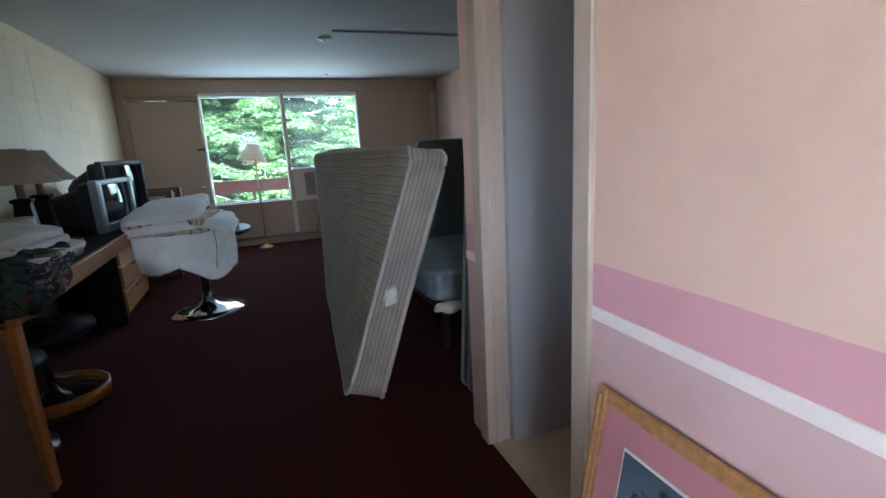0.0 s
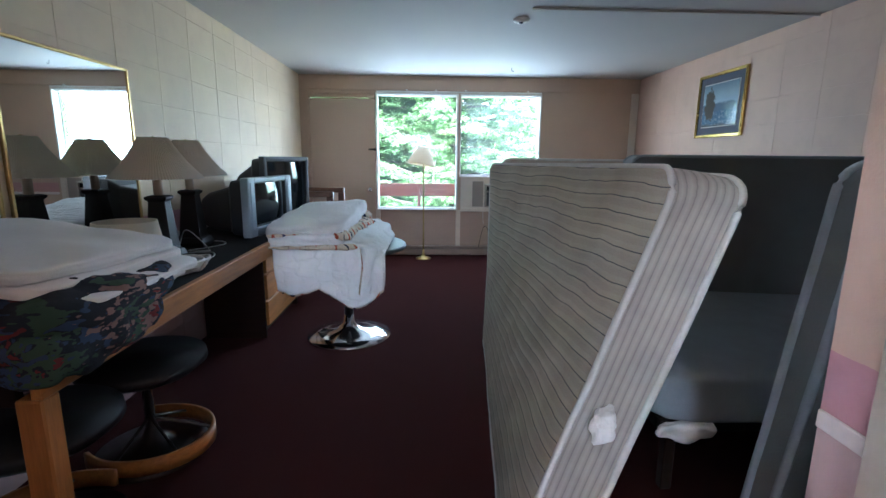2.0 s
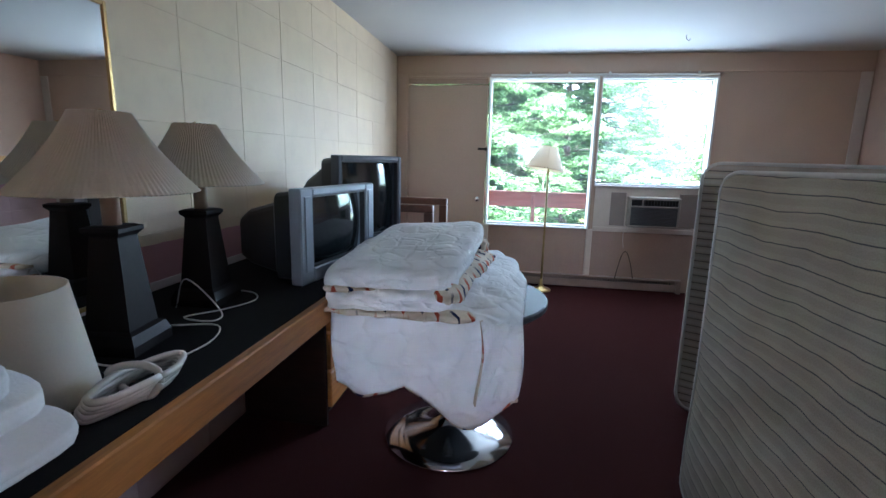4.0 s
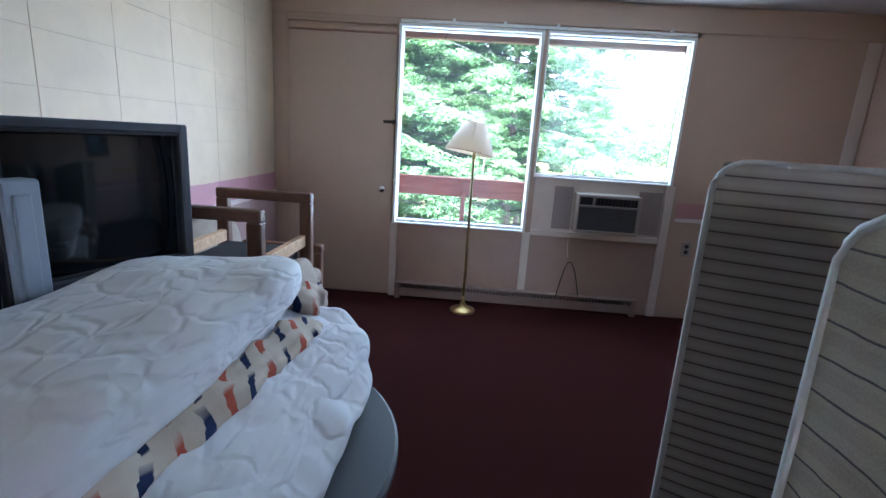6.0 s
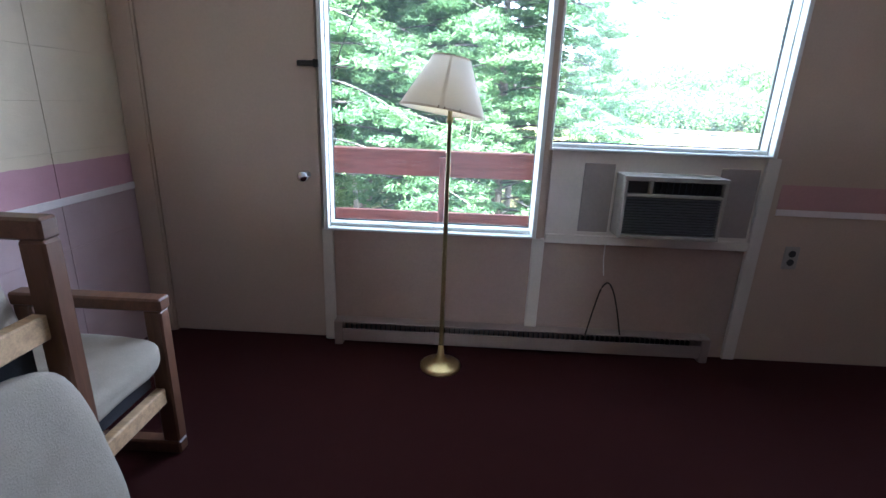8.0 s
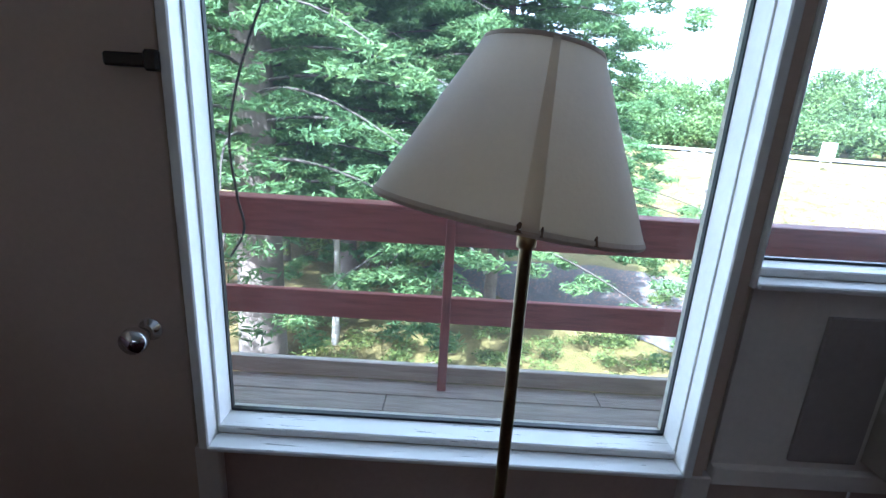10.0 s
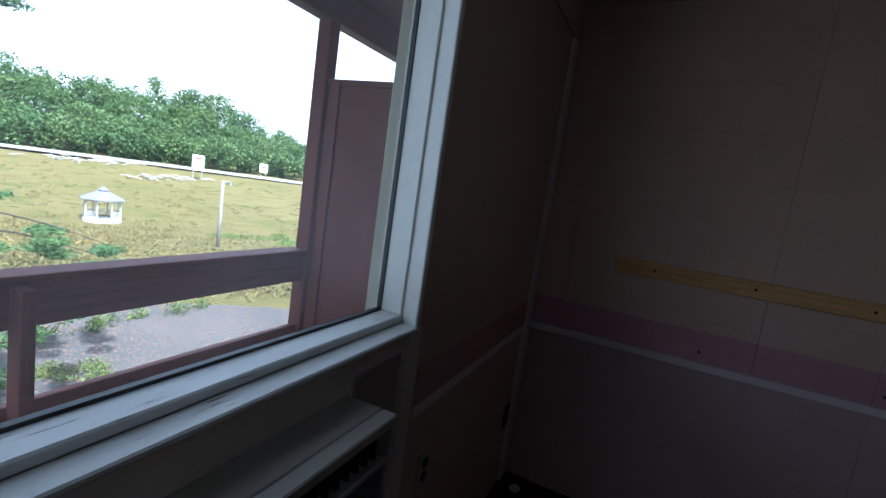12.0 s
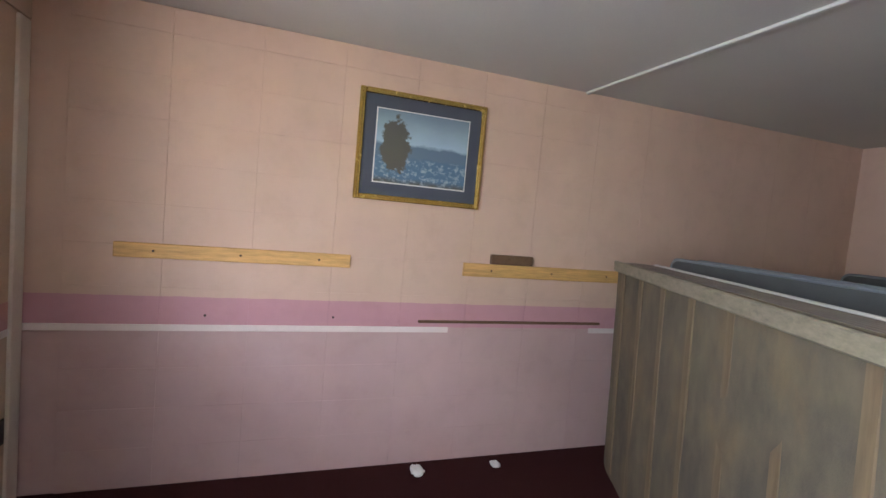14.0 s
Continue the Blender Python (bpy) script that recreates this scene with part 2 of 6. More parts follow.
def carpet():
    s = Nodes("burgundy_carpet", 1.0, 0.0, 0.02)
    v = s.coords(True)
    a, b, c = s.noise(v, 1.1, 5.0), s.noise(v, 14.0, 6.0, 0.7), s.noise(v, 420.0, 2.0)
    col = s.ramp(a, ((0.3, (0.030, 0.0066, 0.006)), (0.7, (0.044, 0.011, 0.0096))))
    col = s.mix(0.5, col, s.ramp(b, ((0.3, (0.021, 0.005, 0.0047)), (0.7, (0.052, 0.0135, 0.0115)))))
    col = s.mix(0.45, col, s.ramp(c, ((0.35, (0.014, 0.0034, 0.0033)), (0.65, (0.06, 0.0165, 0.0145)))))
    s.color(s.mix(1.0, col, (0.74, 0.78, 0.72), "MULTIPLY"))
    s.b.inputs["Sheen Weight"].default_value, s.b.inputs["Sheen Roughness"].default_value = 0.16, 0.4
    s.b.inputs["Sheen Tint"].default_value = (0.75, 0.32, 0.34, 1)
    s.bump(c, 0.8, 0.006)
    return s.m


def ticking():
    """Quilted mattress cover: broad pale stripes, thin dark pinstripes and puckers, in the mattress's own u, v."""
    s = Nodes("striped_quilted_ticking", 0.92, 0.0, 0.2)
    uv = s.n("ShaderNodeUVMap").outputs[0]
    sep = s.n("ShaderNodeSeparateXYZ")
    s.link(uv, sep.inputs[0])
    w = s.noise(uv, 3.0, 3.0)
    vv = s.math("ADD", sep.outputs[1], s.math("MULTIPLY", s.math("SUBTRACT", w, 0.5), 0.05))
    ph = s.math("FRACT", s.math("MULTIPLY", vv, 1.0 / 0.052))
    base = s.ramp(ph, ((0.0, (0.05, 0.05, 0.06)), (0.055, (0.05, 0.05, 0.06)), (0.08, (0.42, 0.38, 0.30)), (0.40, (0.42, 0.38, 0.30)), (0.45, (0.38, 0.34, 0.27)), (0.80, (0.38, 0.34, 0.27)), (0.86, (0.42, 0.38, 0.30))))
    n1, n2 = s.noise(uv, 5.0, 5.0), s.noise(uv, 240.0, 3.0)
    base = s.mix(1.0, base, s.ramp(n1, ((0.3, (0.8, 0.78, 0.74)), (0.65, (1, 1, 1)))), "MULTIPLY")
    s.color(s.mix(0.12, base, s.ramp(n2, ((0.35, (0.25, 0.24, 0.22)), (0.65, (0.75, 0.73, 0.7))))))
    puff = s.math("ABSOLUTE", s.math("SINE", s.math("MULTIPLY", vv, math.pi / 0.052)))
    s.bump(s.math("ADD", puff, s.math("MULTIPLY", n1, 1.6)), 0.28, 0.006)
    return s.m


def bs_ticking():
    """Box spring top: narrow grooves on grey-beige cloth, with their shade put into the colour."""
    s = Nodes("grooved_grey_ticking", 0.92, 0.0, 0.2)
    uv = s.n("ShaderNodeUVMap").outputs[0]
    sep = s.n("ShaderNodeSeparateXYZ")
    s.link(uv, sep.inputs[0])
    w = s.noise(uv, 2.0, 2.0)
    vv = s.math("ADD", sep.outputs[1], s.math("MULTIPLY", s.math("SUBTRACT", w, 0.5), 0.012))
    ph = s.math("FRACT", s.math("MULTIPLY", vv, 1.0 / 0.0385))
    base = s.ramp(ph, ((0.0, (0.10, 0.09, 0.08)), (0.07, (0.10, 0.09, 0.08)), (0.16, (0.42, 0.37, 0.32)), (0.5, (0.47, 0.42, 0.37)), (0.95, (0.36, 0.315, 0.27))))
    n1 = s.noise(uv, 4.0, 5.0)
    s.color(s.mix(1.0, base, s.ramp(n1, ((0.3, (0.85, 0.83, 0.8)), (0.65, (1, 1, 1)))), "MULTIPLY"))
    s.bump(s.math("ABSOLUTE", s.math("SINE", s.math("MULTIPLY", vv, math.pi / 0.0385))), 0.4, 0.005)
    return s.m


def side_ticking():
    """Mattress border: vertical fine pleats, the folds shaded in the colour as well as in relief."""
    s = Nodes("pleated_mattress_border", 0.92, 0.0, 0.2)
    uv = s.n("ShaderNodeUVMap").outputs[0]
    sep = s.n("ShaderNodeSeparateXYZ")
    s.link(uv, sep.inputs[0])
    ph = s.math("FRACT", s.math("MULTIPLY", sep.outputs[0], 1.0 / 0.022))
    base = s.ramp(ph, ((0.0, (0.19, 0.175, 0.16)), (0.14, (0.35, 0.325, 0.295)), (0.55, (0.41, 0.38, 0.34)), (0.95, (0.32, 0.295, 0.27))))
    n1 = s.noise(uv, 7.0, 5.0)
    s.color(s.mix(1.0, base, s.ramp(n1, ((0.3, (0.82, 0.8, 0.8)), (0.65, (1.05, 1.03, 1.0)))), "MULTIPLY"))
    s.bump(s.math("ADD", ph, s.math("MULTIPLY", n1, 2.0)), 0.5, 0.006)
    return s.m


def quilt():
    """White comforter: puffed cells between stitched, wandering lines."""
    s = Nodes("white_quilted_comforter", 0.88, 0.0, 0.2)
    v = s.coords(False)
    wv = s.mix(0.12, v, s.n("ShaderNodeTexNoise", Scale=5.0).outputs["Color"])
    vo = s.n("ShaderNodeTexVoronoi", Scale=12.0)
    vo.feature = "DISTANCE_TO_EDGE"
    s.link(wv, vo.inputs["Vector"])
    cr = s.n("ShaderNodeMapRange")
    cr.interpolation_type = "SMOOTHERSTEP"
    s.link(s.math("ADD", vo.outputs["Distance"], 0.1), cr.inputs["Value"])
    cr.inputs["From Min"].default_value, cr.inputs["From Max"].default_value = 0.08, 0.30
    cell = cr.outputs[0]
    wr = s.noise(v, 9.0, 4.0, 0.5)
    n2 = s.noise(v, 3.0, 4.0)
    s.color(s.ramp(n2, ((0.3, (0.72, 0.73, 0.75)), (0.7, (0.80, 0.81, 0.82)))))
    s.bump(s.math("ADD", cell, s.math("MULTIPLY", wr, 0.6)), 0.33, 0.010)
    return s.m


def printed_cloth(name, ground, marks, scale, cover):
    """Cloth printed with scattered brush-like marks of several colours."""
    s = Nodes(name, 0.9, 0.0, 0.2)
    v = s.coords(False)
    wv = s.mix(0.25, v, s.n("ShaderNodeTexNoise", Scale=9.0).outputs["Color"])
    vo = s.n("ShaderNodeTexVoronoi", Scale=scale)
    s.link(wv, vo.inputs["Vector"])
    pick = s.n("ShaderNodeSeparateColor")
    s.link(vo.outputs["Color"], pick.inputs[0])
    k = len(marks)
    tint = s.ramp(pick.outputs[0], tuple((i / k, c) for i, c in enumerate(marks)), True)
    mask = s.ramp(vo.outputs["Distance"], ((0.0, (1, 1, 1)), (cover, (1, 1, 1)), (cover + 0.06, (0, 0, 0))))
    g = s.noise(v, 6.0, 5.0)
    gc = s.ramp(g, ((0.3, shade(ground, 0.8)), (0.7, shade(ground, 1.15))))
    s.color(s.mix(s.math("MULTIPLY", mask, s.ramp(pick.outputs[1], ((0.12, (0, 0, 0)), (0.15, (1, 1, 1))), True)), gc, tint))
    s.bump(s.noise(v, 22.0, 5.0), 0.5, 0.01)
    return s.m


def hem_print():
    """Cream lining with slanting navy and rust bars in two uneven lanes."""
    s = Nodes("cream_printed_lining", 0.9, 0.0, 0.2)
    v = s.coords(False)
    sep = s.n("ShaderNodeSeparateXYZ")
    s.link(v, sep.inputs[0])
    x, y = sep.outputs[0], sep.outputs[1]
    warp = s.math("MULTIPLY", s.math("SUBTRACT", s.noise(v, 11.0, 3.0), 0.5), 0.075)
    q = s.math("ADD", s.math("ADD", y, s.math("MULTIPLY", x, 1.3)), warp)
    lane = s.math("FRACT", s.math("DIVIDE", s.math("ADD", s.math("SUBTRACT", x, s.math("MULTIPLY", y, 0.11)), s.math("MULTIPLY", warp, 0.5)), 0.062))
    on = s.math("MULTIPLY", s.ramp(s.math("FRACT", s.math("DIVIDE", q, 0.078)), ((0.0, (1, 1, 1)), (0.30, (1, 1, 1)), (0.34, (0, 0, 0)))), s.ramp(lane, ((0.0, (0, 0, 0)), (0.22, (1, 1, 1)), (0.74, (1, 1, 1)), (0.8, (0, 0, 0)))))
    tint = s.ramp(s.math("FRACT", s.math("DIVIDE", q, 0.156)), ((0.0, (0.012, 0.022, 0.075)), (0.5, (0.42, 0.10, 0.055))), True)
    g = s.ramp(s.noise(v, 7.0, 5.0), ((0.3, (0.50, 0.43, 0.33)), (0.7, (0.66, 0.58, 0.47))))
    s.color(s.mix(on, g, tint))
    s.bump(s.noise(v, 24.0, 5.0), 0.5, 0.01)
    return s.m


def dust_cloth():
    """Grey-brown dust cover on a box spring, through which the slats show."""
    s = Nodes("dusty_grey_brown_cover", 0.9, 0.0, 0.2)
    v = s.coords(False, (2.2, 2.2, 1.1))
    a, b, c = s.noise(v, 2.0, 6.0, 0.65), s.noise(v, 6.0, 5.0), s.noise(v, 120.0, 2.0)
    col = s.ramp(a, ((0.25, (0.075, 0.068, 0.058)), (0.5, (0.145, 0.12, 0.085)), (0.72, (0.22, 0.15, 0.082))))
    s.color(s.mix(0.35, col, s.ramp(b, ((0.3, (0.08, 0.078, 0.073)), (0.7, (0.22, 0.18, 0.12))))))
    s.bump(s.math("ADD", b, s.math("MULTIPLY", c, 0.3)), 0.5, 0.008)
    return s.m


def painting(name, sky_c, far_c, water_c, dark_c, light_c, horizon):
    """A landscape under glass: sky, far hills, water with ripples, a dark clump."""
    s = Nodes(name, 0.12, 0.0, 0.6)
    uv = s.n("ShaderNodeUVMap").outputs[0]
    sep = s.n("ShaderNodeSeparateXYZ")
    s.link(uv, sep.inputs[0])
    x, y = sep.outputs[0], sep.outputs[1]
    n1, n2 = s.noise(uv, 5.0, 6.0), s.noise(uv, 16.0, 6.0, 0.7)
    hy = s.math("ADD", y, s.math("MULTIPLY", s.math("SUBTRACT", n1, 0.5), 0.16))
    col = s.ramp(hy, ((0.0, dark_c), (0.08, water_c), (horizon - 0.08, water_c), (horizon - 0.03, far_c), (horizon + 0.10, far_c), (horizon + 0.15, sky_c), (0.97, shade(sky_c, 0.55))))
    rip = s.math("MULTIPLY", s.ramp(n2, ((0.5, (0, 0, 0)), (0.62, (1, 1, 1)))), s.ramp(y, ((horizon - 0.1, (1, 1, 1)), (horizon - 0.04, (0, 0, 0)))))
    col = s.mix(s.math("MULTIPLY", rip, 0.55), col, light_c)
    dx = s.math("DIVIDE", s.math("SUBTRACT", x, 0.21), 0.17)
    dy = s.math("DIVIDE", s.math("SUBTRACT", y, 0.52), 0.40)
    d = s.math("ADD", s.math("ADD", s.math("MULTIPLY", dx, dx), s.math("MULTIPLY", dy, dy)), s.math("ADD", s.math("MULTIPLY", s.math("SUBTRACT", n2, 0.5), 1.6), s.math("MULTIPLY", s.math("SUBTRACT", n1, 0.5), 2.4)))
    col = s.mix(s.ramp(d, ((0.75, (1, 1, 1)), (0.95, (0, 0, 0)))), col, dark_c)
    s.color(col)
    return s.m


def let_light_through(m, c, share):
    """Cloth that lets some light through."""
    t = m.node_tree
    out, b = t.nodes["Material Output"], t.nodes["Principled BSDF"]
    tr, mx = t.nodes.new("ShaderNodeBsdfTranslucent"), t.nodes.new("ShaderNodeMixShader")
    tr.inputs[0].default_value = rgb(c)
    mx.inputs[0].default_value = share
    t.links.new(b.outputs[0], mx.inputs[1])
    t.links.new(tr.outputs[0], mx.inputs[2])
    t.links.new(mx.outputs[0], out.inputs[0])


def leaf_mat(name, c, vary, clump=0.6):
    s = Nodes(name, 0.6, 0.0, 0.25)
    isl = s.n("ShaderNodeNewGeometry").outputs["Random Per Island"]
    v = s.coords(True)
    n1 = s.noise(v, clump, 3.0)
    col = s.ramp(isl, ((0.0, shade(c, 1 - vary)), (0.6, c), (1.0, (c[0] * 1.5, c[1] * 1.3, c[2] * 1.1))))
    s.color(s.mix(1.0, col, s.ramp(n1, ((0.32, (0.72, 0.82, 0.78)), (0.68, (1.25, 1.12, 0.95)))), "MULTIPLY"))
    tr = s.n("ShaderNodeBsdfTranslucent")
    s.link(col, tr.inputs[0])
    mx = s.n("ShaderNodeMixShader")
    mx.inputs[0].default_value = 0.45
    s.link(s.b.outputs[0], mx.inputs[1])
    s.link(tr.outputs[0], mx.inputs[2])
    s.link(mx.outputs[0], s.t.nodes["Material Output"].inputs[0])
    return s.m


def ground_mat():
    s = Nodes("meadow_and_lot", 0.95, 0.0, 0.2)
    v = s.coords(True)
    sep = s.n("ShaderNodeSeparateXYZ")
    s.link(v, sep.inputs[0])
    a, b, c, d = s.noise(v, 0.05, 5.0), s.noise(v, 0.6, 6.0, 0.65), s.noise(v, 9.0, 6.0, 0.7), s.noise(v, 45.0, 3.0)
    grass = s.ramp(a, ((0.3, (0.21, 0.20, 0.09)), (0.5, (0.32, 0.28, 0.15)), (0.7, (0.40, 0.35, 0.22))))
    grass = s.mix(0.5, grass, s.ramp(b, ((0.3, (0.10, 0.15, 0.035)), (0.5, (0.26, 0.25, 0.11)), (0.72, (0.42, 0.36, 0.23)))))
    grass = s.mix(0.5, grass, s.ramp(c, ((0.32, (0.07, 0.085, 0.03)), (0.68, (0.40, 0.36, 0.20)))))
    patch = s.noise(v, 0.16, 6.0, 0.7)
    grass = s.mix(s.ramp(patch, ((0.52, (0, 0, 0)), (0.62, (0.7, 0.7, 0.7)))), grass, s.ramp(c, ((0.3, (0.07, 0.11, 0.03)), (0.7, (0.20, 0.24, 0.08)))))
    litter = s.ramp(c, ((0.3, (0.10, 0.075, 0.05)), (0.55, (0.22, 0.16, 0.10)), (0.75, (0.33, 0.24, 0.16))))
    # under the trees beside the house the ground is litter and thin grass
    e = s.n("ShaderNodeMapRange")
    s.link(s.math("ADD", sep.outputs[0], s.math("MULTIPLY", s.math("SUBTRACT", b, 0.5), 9.0)), e.inputs["Value"])
    e.inputs["From Min"].default_value, e.inputs["From Max"].default_value = 1.0, -5.0
    near = s.n("ShaderNodeMapRange")
    s.link(sep.outputs[1], near.inputs["Value"])
    near.inputs["From Min"].default_value, near.inputs["From Max"].default_value = 45.0, 25.0
    col = s.mix(s.math("MULTIPLY", s.math("MULTIPLY", e.outputs[0], near.outputs[0]), 0.8), grass, litter)
    s.color(s.mix(1.0, col, (0.57, 0.50, 0.33), "MULTIPLY"))
    s.bump(s.math("ADD", c, d), 0.8, 0.05)
    return s.m


def asphalt():
    s = Nodes("cracked_asphalt_with_leaves", 0.95, 0.0, 0.05)
    v = s.coords(True)
    a, b = s.noise(v, 0.5, 6.0, 0.65), s.noise(v, 60.0, 3.0)
    col = s.ramp(a, ((0.3, (0.07, 0.064, 0.058)), (0.7, (0.115, 0.104, 0.093))))
    col = s.mix(0.4, col, s.ramp(b, ((0.3, (0.045, 0.045, 0.045)), (0.7, (0.15, 0.145, 0.14)))))
    vo = s.n("ShaderNodeTexVoronoi", Scale=11.0)
    s.link(v, vo.inputs["Vector"])
    lv = s.math("MULTIPLY", s.ramp(vo.outputs["Distance"], ((0.26, (1, 1, 1)), (0.3, (0, 0, 0)))), s.ramp(s.noise(v, 0.4, 4.0), ((0.30, (0, 0, 0)), (0.44, (1, 1, 1)))))
    s.color(s.mix(lv, col, (0.27, 0.145, 0.095)))
    s.bump(b, 0.5, 0.01)
    return s.m


def pane_mat(name, dust):
    """Window glass with a film of dust that scatters a share of the daylight."""
    m = bpy.data.materials.new(name)
    m.use_nodes = True
    t = m.node_tree
    t.nodes.remove(t.nodes["Principled BSDF"])
    tr, gl, mx = t.nodes.new("ShaderNodeBsdfTransparent"), t.nodes.new("ShaderNodeBsdfGlossy"), t.nodes.new("ShaderNodeMixShader")
    tr.inputs[0].default_value = (0.93, 0.96, 0.95, 1)
    gl.inputs["Roughness"].default_value = 0.02
    mx.inputs[0].default_value = 0.018
    sc, film = t.nodes.new("ShaderNodeBsdfTranslucent"), t.nodes.new("ShaderNodeMixShader")
    sc.inputs[0].default_value = (0.8, 0.84, 0.86, 1)
    ns, rg = t.nodes.new("ShaderNodeTexNoise"), t.nodes.new("ShaderNodeMapRange")
    ns.inputs["Scale"].default_value, ns.inputs["Detail"].default_value = 3.0, 6.0
    rg.inputs["From Min"].default_value, rg.inputs["From Max"].default_value = 0.3, 0.7
    rg.inputs["To Min"].default_value, rg.inputs["To Max"].default_value = dust * 0.6, dust * 1.3
    co = t.nodes.new("ShaderNodeTexCoord")
    t.links.new(co.outputs["Object"], ns.inputs["Vector"])
    t.links.new(ns.outputs["Fac"], rg.inputs["Value"])
    t.links.new(rg.outputs[0], film.inputs[0])
    t.links.new(tr.outputs[0], film.inputs[1])
    t.links.new(sc.outputs[0], film.inputs[2])
    t.links.new(film.outputs[0], mx.inputs[1])
    t.links.new(gl.outputs[0], mx.inputs[2])
    t.links.new(mx.outputs[0], t.nodes["Material Output"].inputs[0])
    return m


def mirror_mat():
    s = Nodes("mirror_silver", 0.015, 1.0)
    s.color((0.82, 0.85, 0.83))
    return s.m


M["carpet"], M["ticking"], M["bs_ticking"], M["side_ticking"], M["quilt"] = carpet(), ticking(), bs_ticking(), side_ticking(), quilt()
M["hem"] = hem_print()
M["floral"] = printed_cloth("dark_floral_bedspread", (0.022, 0.024, 0.03), ((0.16, 0.03, 0.03), (0.05, 0.08, 0.05), (0.22, 0.13, 0.11), (0.04, 0.06, 0.11)), 13.0, 0.5)
let_light_through(M["lamp_shade"], (0.84, 0.72, 0.55), 0.42)
M["shade_seam"] = plain("shade_seam_strip", (0.74, 0.67, 0.56), 0.85, 0, 0.08, 20, 150, 0.1)
let_light_through(M["shade_seam"], (0.88, 0.80, 0.68), 0.6)
let_light_through(M["shade"], (0.70, 0.62, 0.5), 0.25)
M["dust"] = dust_cloth()
M["art_lake"] = painting("lake_painting", (0.38, 0.52, 0.64), (0.14, 0.21, 0.29), (0.11, 0.20, 0.31), (0.12, 0.12, 0.105), (0.50, 0.60, 0.68), 0.42)
M["art_winter"] = painting("winter_wood_painting", (0.15, 0.20, 0.27), (0.08, 0.10, 0.14), (0.20, 0.27, 0.36), (0.03, 0.04, 0.055), (0.45, 0.5, 0.56), 0.3)
M["hemlock"] = leaf_mat("hemlock_needles", (0.115, 0.205, 0.085), 0.4)
M["broadleaf"] = leaf_mat("broad_leaves", (0.115, 0.19, 0.07), 0.45, 0.09)
M["straw"] = leaf_mat("dry_meadow_grass", (0.24, 0.21, 0.095), 0.5, 0.08)
M["weeds"] = leaf_mat("weed_leaves", (0.17, 0.23, 0.07), 0.5)
for _k in ("desk_top", "lamp_dark", "headboard", "dark_wood", "dark_wood_z"):
    M[_k].node_tree.nodes["Principled BSDF"].inputs["Specular IOR Level"].default_value = 0.15
M["ground"], M["asphalt"], M["mirror"] = ground_mat(), asphalt(), mirror_mat()
M["pane"], M["pane_dusty"] = pane_mat("window_glass", 0.006), pane_mat("dusty_window_glass", 0.022)


# ---- mesh helpers ----
def mesh_of(bm, name, material, smooth=False):
    me = bpy.data.meshes.new(name)
    bm.normal_update()
    bm.to_mesh(me)
    bm.free()
    mats = material if isinstance(material, (list, tuple)) else [material]
    for m in mats:
        me.materials.append(m)
    if smooth:
        me.shade_smooth()
    return me


def part(name, bm, material, parent=None, label="", smooth=False):
    ob = new(name, mesh_of(bm, name, material, smooth))
    if parent is not None:
        ob.parent = parent
    if label:
        ob["label"] = label
    return ob


def thing(name, at, label, category, group="", turn=0.0):
    ob = new(name)
    ob.empty_display_size = 0.05
    ob.matrix_basis = pose(at[0], at[1], at[2], 0, 0, turn)
    return tagged(ob, label, category, group)


def add_box(bm, x0, x1, y0, y1, z0, z1, bevel=0.0, m=None, seg=1):
    g = bmesh.ops.create_cube(bm, size=1.0)
    vs = g["verts"]
    for v in vs:
        v.co = Vector((x0 + (v.co.x + 0.5) * (x1 - x0), y0 + (v.co.y + 0.5) * (y1 - y0), z0 + (v.co.z + 0.5) * (z1 - z0)))
    if bevel > 0:
        es = list({e for v in vs for e in v.link_edges})
        r = bmesh.ops.bevel(bm, geom=es, offset=bevel, segments=seg, affect="EDGES", profile=0.5)
        vs = list({v for f in r["faces"] for v in f.verts} | {v for v in vs if v.is_valid})
    if m is not None:
        bmesh.ops.transform(bm, matrix=m, verts=vs)
    return vs


def box(x0, x1, y0, y1, z0, z1, bevel=0.003, m=None, seg=1):
    bm = bmesh.new()
    add_box(bm, x0, x1, y0, y1, z0, z1, bevel, m, seg)
    return bm


def boxes(rows, bevel=0.003):
    bm = bmesh.new()
    for r in rows:
        add_box(bm, *r, bevel)
    return bm


def lathe(profile, n=32, cap=True, m=None, sx=1.0, sy=1.0):
    """Turned body from (radius, z) pairs."""
    bm = bmesh.new()
    rings = []
    for r, z in profile:
        rings.append([bm.verts.new((sx * r * math.cos(2 * math.pi * i / n), sy * r * math.sin(2 * math.pi * i / n), z)) for i in range(n)])
    for a, b in zip(rings, rings[1:]):
        for i in range(n):
            bm.faces.new((a[i], a[(i + 1) % n], b[(i + 1) % n], b[i]))
    if cap:
        bm.faces.new(list(reversed(rings[0])))
        bm.faces.new(rings[-1])
    bmesh.ops.recalc_face_normals(bm, faces=bm.faces)
    if m is not None:
        bmesh.ops.transform(bm, matrix=m, verts=bm.verts)
    return bm


